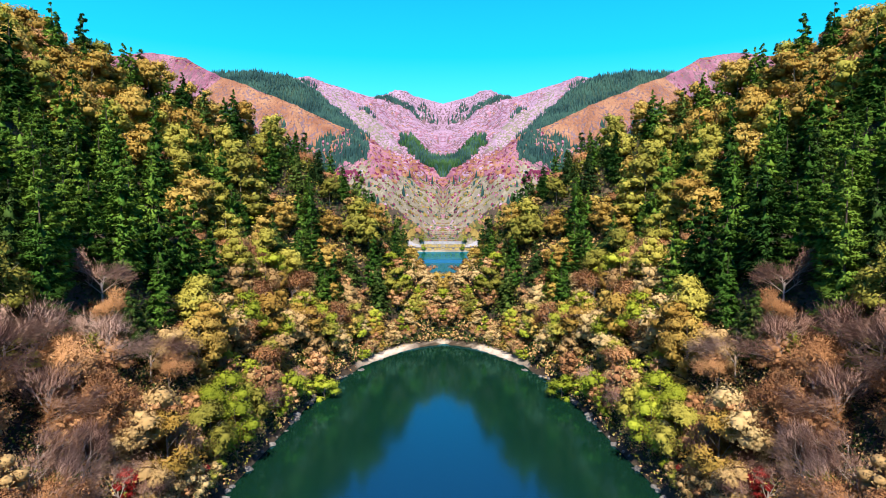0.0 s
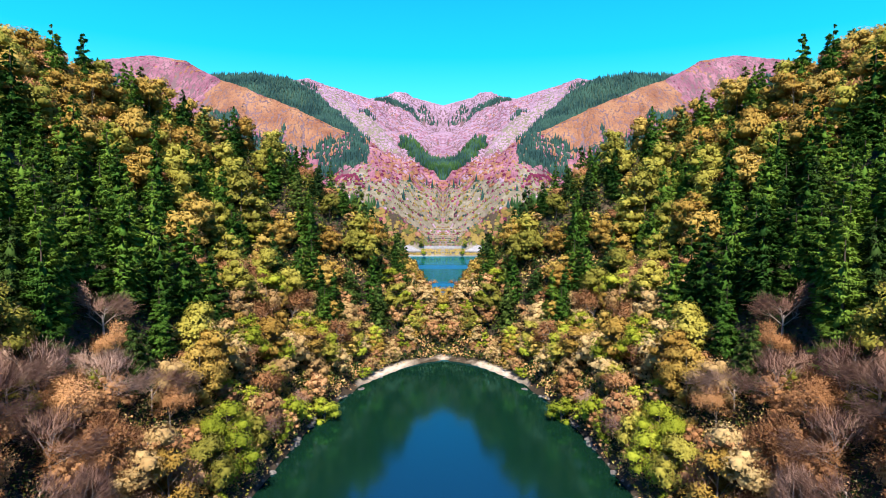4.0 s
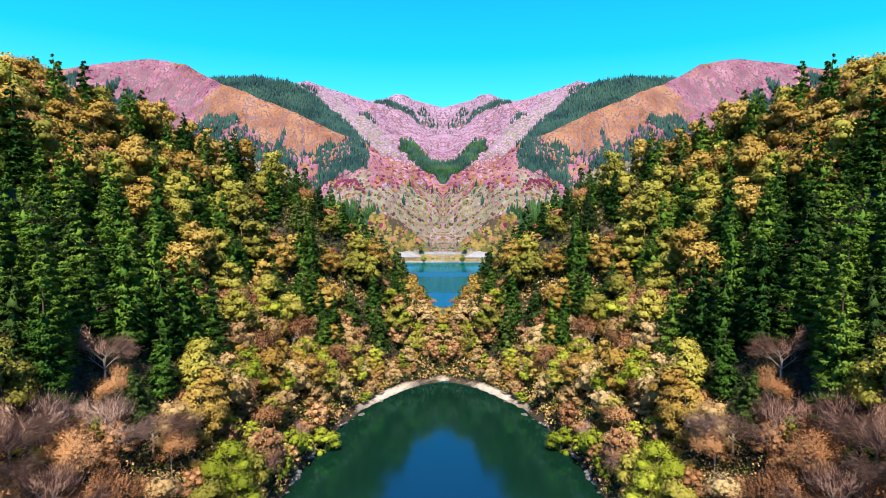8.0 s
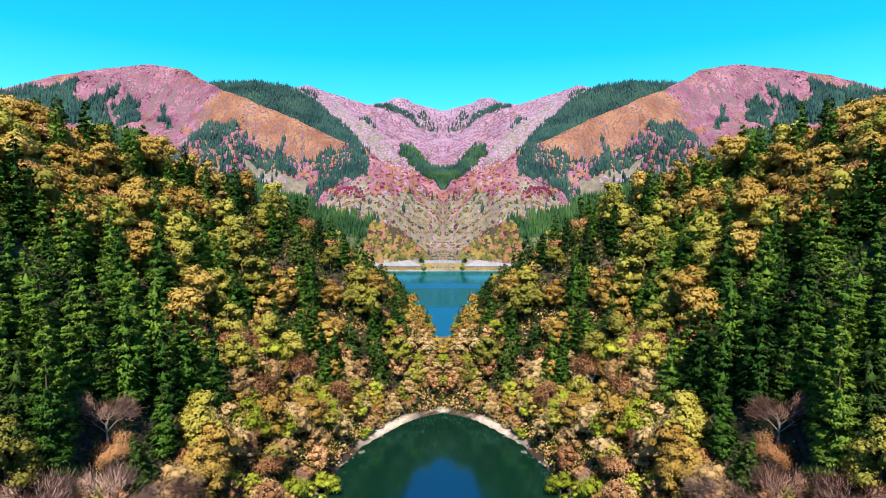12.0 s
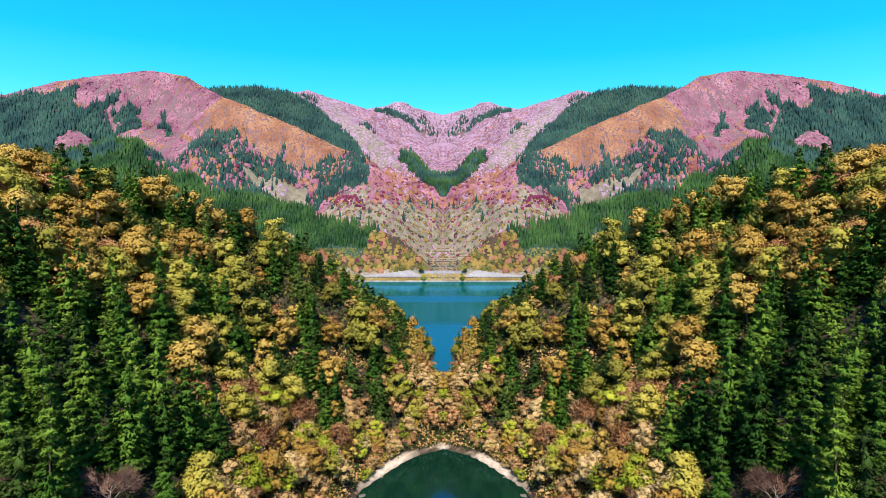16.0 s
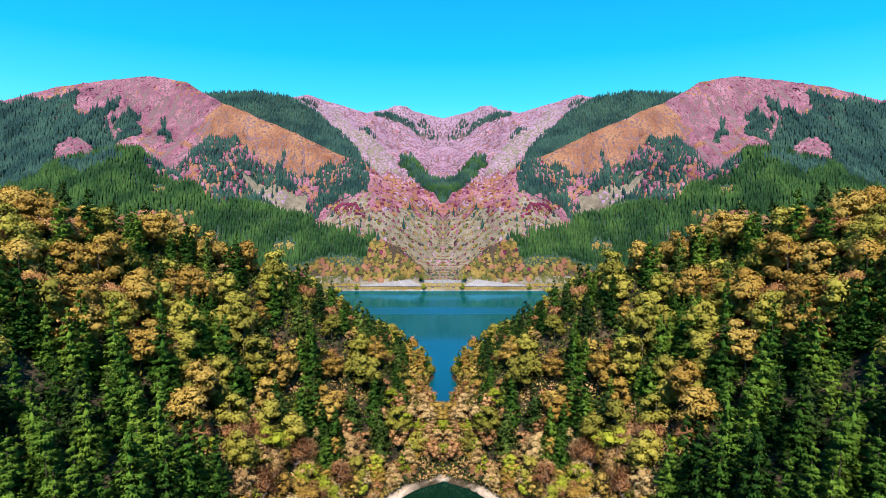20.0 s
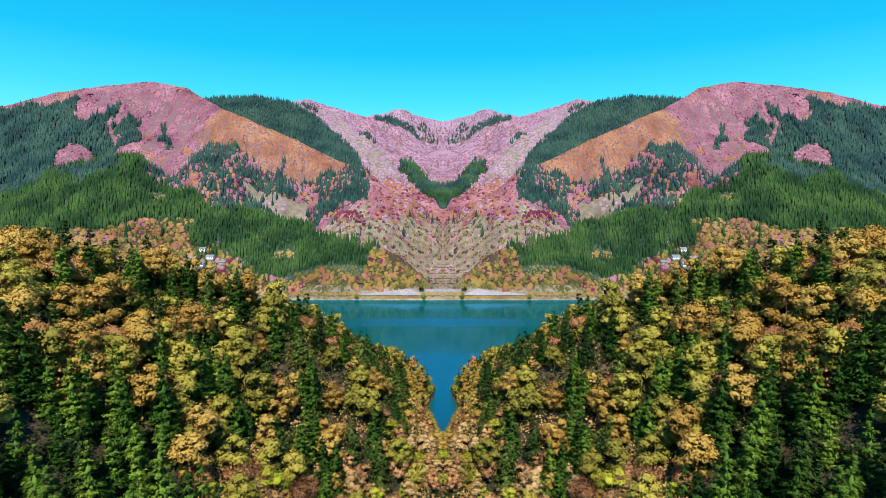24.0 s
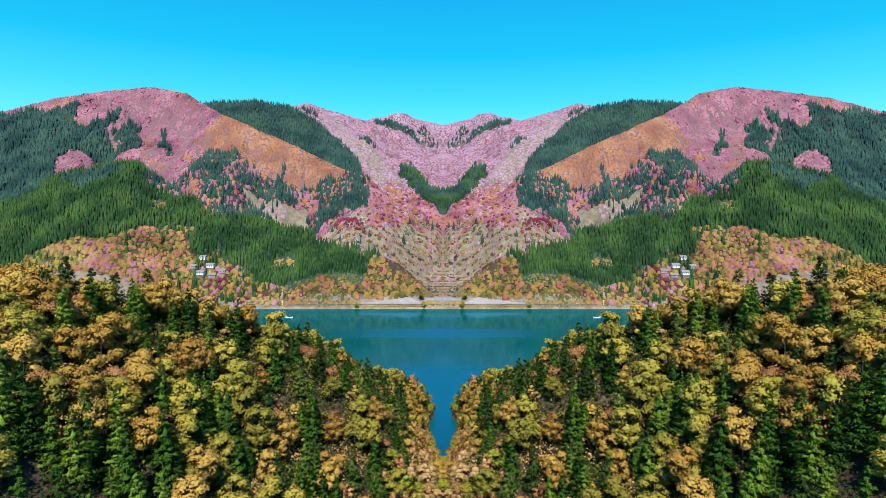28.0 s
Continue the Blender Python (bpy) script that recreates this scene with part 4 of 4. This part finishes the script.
# shrubs in rows on the old terraces
rows = np.stack([rng.uniform(0, 190, 5600), 716 + 13 * rng.integers(0, 20, 5600) + rng.normal(7, 2.2, 5600), rng.uniform(0.18, 0.72, 5600), np.ones(5600)], 1)
rows = rows[inside(rows[:, 0], rows[:, 1], TERRACES)]
pick = rng.uniform(0, 1, len(rows)) + 0.25 * rough_land(rows[:, 0], rows[:, 1], 40, 90, 2)
for k, lo, hi, name, label in (("rose", -1, 0.04, "terrace_shrubs", "pale leafless shrubs in rows on old terraces"), ("straw", 0.04, 0.30, "terrace_bushes", "straw coloured bushes in rows on old terraces"), ("olive", 0.30, 0.58, "terrace_thicket", "grey green shrubs in rows on old terraces"), ("mauve", 0.58, 0.70, "terrace_orchard", "small mauve orchard trees in rows on terraces"), ("crimson", 0.70, 0.90, "terrace_maples", "dark crimson shrubs on old terraces"), ("conifer", 0.90, 2, "terrace_yews", "small dark green shrubs on old terraces")):
    wood(name, k, label, rows[(pick > lo) & (pick <= hi)], 2.9, 1.6, False)

for x in (9.5, -9.5):
    plant("cedar", abs(x), 965, 1.0, 40, x < 0, True)
    plant("lime", 108, 703.6, 0.72, 70, x < 0, True)
    plant("lime", 24, 703.8, 0.85, 150, x < 0, True)
    plant("olive", 27, 712, 0.9, 20, x < 0, True)


# ---- what people built on the far shore ----
def box(x0, x1, y0, y1, z0, z1, bevel=0.06):
    bm = bmesh.new()
    bmesh.ops.create_cube(bm, size=1.0, matrix=Matrix.Translation(((x0 + x1) / 2, (y0 + y1) / 2, (z0 + z1) / 2)) @ Matrix.Diagonal((x1 - x0, y1 - y0, z1 - z0, 1)))
    bmesh.ops.bevel(bm, geom=bm.edges[:], offset=bevel, segments=1, affect="EDGES")
    return bm


def part(name, bm, mat, parent, label=""):
    me = bpy.data.meshes.new(name)
    bm.to_mesh(me)
    bm.free()
    me.materials.append(mat)
    ob = new(name, me)
    ob.parent = parent
    return tagged(ob, label)


def house(x, y, w, d, h, turn, mirror, wall_mat):
    """A small house with a gabled roof, windows and a door on a stone base."""
    root = tagged(new("house"), "small plastered house with a grey gable roof among trees", "house", "houses above the lake")
    root.matrix_basis = Matrix.Translation((-x if mirror else x, y, ground_at(x, y) + 1.0)) @ pose(0, 0, 0, 0, 0, -turn if mirror else turn)
    part("foundation", box(-w / 2 - 0.3, w / 2 + 0.3, -d / 2 - 0.3, d / 2 + 0.3, -7, 0), M_ROCK, root, "stone base set into the slope")
    part("wall", box(-w / 2, w / 2, -d / 2, d / 2, 0, h), wall_mat, root)
    bm = bmesh.new()
    e, top = 0.7, d * 0.34
    v = [bm.verts.new(c) for c in ((-w / 2 - e, -d / 2 - e, h), (w / 2 + e, -d / 2 - e, h), (w / 2 + e, d / 2 + e, h), (-w / 2 - e, d / 2 + e, h), (-w / 2 - e, 0, h + top), (w / 2 + e, 0, h + top))]
    for f in ((0, 1, 5, 4), (2, 3, 4, 5), (0, 4, 3), (1, 2, 5), (3, 2, 1, 0)):
        bm.faces.new([v[i] for i in f])
    roof = part("roof", bm, M_ROOF, root, "grey tiled roof")
    part("ridge_tile", box(-w / 2 - e, w / 2 + e, -0.2, 0.2, h + top - 0.1, h + top + 0.15), M_ROOF, roof)
    for k in range(max(2, int(w / 3))):
        cx = -w / 2 + (k + 0.5) * w / max(2, int(w / 3))
        win = part("window", box(cx - 0.8, cx + 0.8, -d / 2 - 0.08, -d / 2 - 0.01, h * 0.4, h * 0.8, 0.02), M_PLASTER, root)
        part("pane", box(cx - 0.65, cx + 0.65, -d / 2 - 0.12, -d / 2 - 0.085, h * 0.43, h * 0.77, 0.005), M_PANE, win)


for x, y, w, d, h, turn, mat in ((318, 742, 10, 7, 3.4, 8, M_PLASTER), (303, 740, 9, 6, 3.2, -10, M_TIMBER), (330, 748, 9, 6, 4, 15, M_TIMBER), (309, 752, 10, 7, 3.6, 4, M_PLASTER), (293, 748, 8, 6, 3.2, -18, M_TIMBER), (322, 760, 8, 6, 3.8, 6, M_PLASTER)):
    for mirror in (False, True):
        house(x, y, w, d, h, turn, mirror, mat)

# sloping retaining walls of concrete panels above the shore road
for side in (1, -1):
    wall = tagged(new("retaining_wall"), "weathered pale concrete retaining wall above the lake shore", "retaining wall", "walls along the far shore")
    wall.location = (side * 62, 707.6, 5.5)
    for k in range(30):
        x0 = 28 + k * 2.5
        tall = 1.8 + 7.0 * (max(0.0, 1 - (x0 - 42) / 62) ** 1.5 if x0 > 42 else max(0.0, 1 - (42 - x0) / 15)) + 0.25 * math.sin(k * 2.1)
        bm = box(0.02, 2.48, -0.4, 0.4, 0, tall, 0.08)
        bmesh.ops.transform(bm, matrix=Matrix.Translation((side * (x0 - 62) - (2.5 if side < 0 else 0), 0, 0)) @ pose(0, 0, 0, -24), verts=bm.verts[:])
        part("panel", bm, M_CONCRETE, wall)
    kerb = tagged(new("shore_parapet"), "long low weathered stone parapet along the lake road", "parapet", "walls along the far shore")
    kerb.location = (side * 100, 706.4, 5)
    for k in range(28):
        x0 = 6 + k * 7
        part("block", box(side * (x0 - 100) - 3.4, side * (x0 - 100) + 3.4, -0.35, 0.35, -1.5, 0.4, 0.05), M_ROCK, kerb)
low = tagged(new("terrace_wall"), "low pale concrete wall below the lowest field terrace", "wall")
low.location = (0, 713.2, 11)
for k in range(-5, 5):
    part("panel", box(k * 5.4 + 0.05, k * 5.4 + 5.35, -0.4, 0.4, -3, 1.6, 0.06), M_CONCRETE, low)

# a floating jetty by the wooded point and a white post on the bank
for side in (1, -1):
    jetty = tagged(new("floating_jetty"), "small white floating jetty moored by the wooded point", "jetty", "jetties")
    jetty.matrix_basis = Matrix.Translation((side * 176, 640, 0)) @ pose(0, 0, 0, 0, 0, side * 35)
    part("deck", box(-6, 6, -1.5, 1.5, 0.35, 0.65), M_PLASTER, jetty)
    for k in (-4.5, 0, 4.5):
        part("float", box(k - 1, k + 1, -1.3, 1.3, -0.3, 0.345), M_CONCRETE, jetty)
    for k in (-5.6, 5.6):
        part("post", box(k - 0.12, k + 0.12, 1.2, 1.44, 0.655, 2.0, 0.02), M_PLASTER, jetty)
    sign = tagged(new("marker_post"), "white marker post on the lake bank", "post", "marker posts")
    sign.location = (side * 202, 707.5, ground_at(202, 707.5) - 0.3)
    part("shaft", box(-0.35, 0.35, -0.35, 0.35, 0, 5.5), M_PLASTER, sign)
    part("cap", box(-0.5, 0.5, -0.5, 0.5, 5.505, 5.9), M_PLASTER, sign)


# ---- rocks along the near water's edge ----
def boulder(seed, size):
    bm = bmesh.new()
    bmesh.ops.create_icosphere(bm, subdivisions=2, radius=size)
    for v in bm.verts:
        v.co *= 1 + 0.5 * noise.noise(v.co / size * 1.3 + Vector((seed, 0, 0)))
        v.co.z *= 0.55
    me = bpy.data.meshes.new("boulder")
    bm.to_mesh(me)
    bm.free()
    me.materials.append(M_ROCK)
    return me


ROCKS = [boulder(k * 3.7, 1.0) for k in range(5)]
for k in range(55):
    y = rng.uniform(58, 175)
    x = float(pond_edge(y)) + rng.uniform(-0.7, 0.5)
    if 160 < y < 172:
        x -= 0.8
    size, turn = rng.uniform(0.35, 1.0) * (1.5 if 160 < y < 172 else 1), rng.uniform(0, 360)
    for side in (1, -1):
        ob = tagged(new("boulder", ROCKS[k % 5]), "weathered grey-brown boulder at the water's edge", "rock", "boulders along the pond")
        ob.matrix_basis = Matrix.Translation((side * x, y, max(ground_at(x, y), -0.6) + 0.1 * size)) @ pose(0, 0, 0, 0, 0, side * turn) @ Matrix.Scale(size, 4)
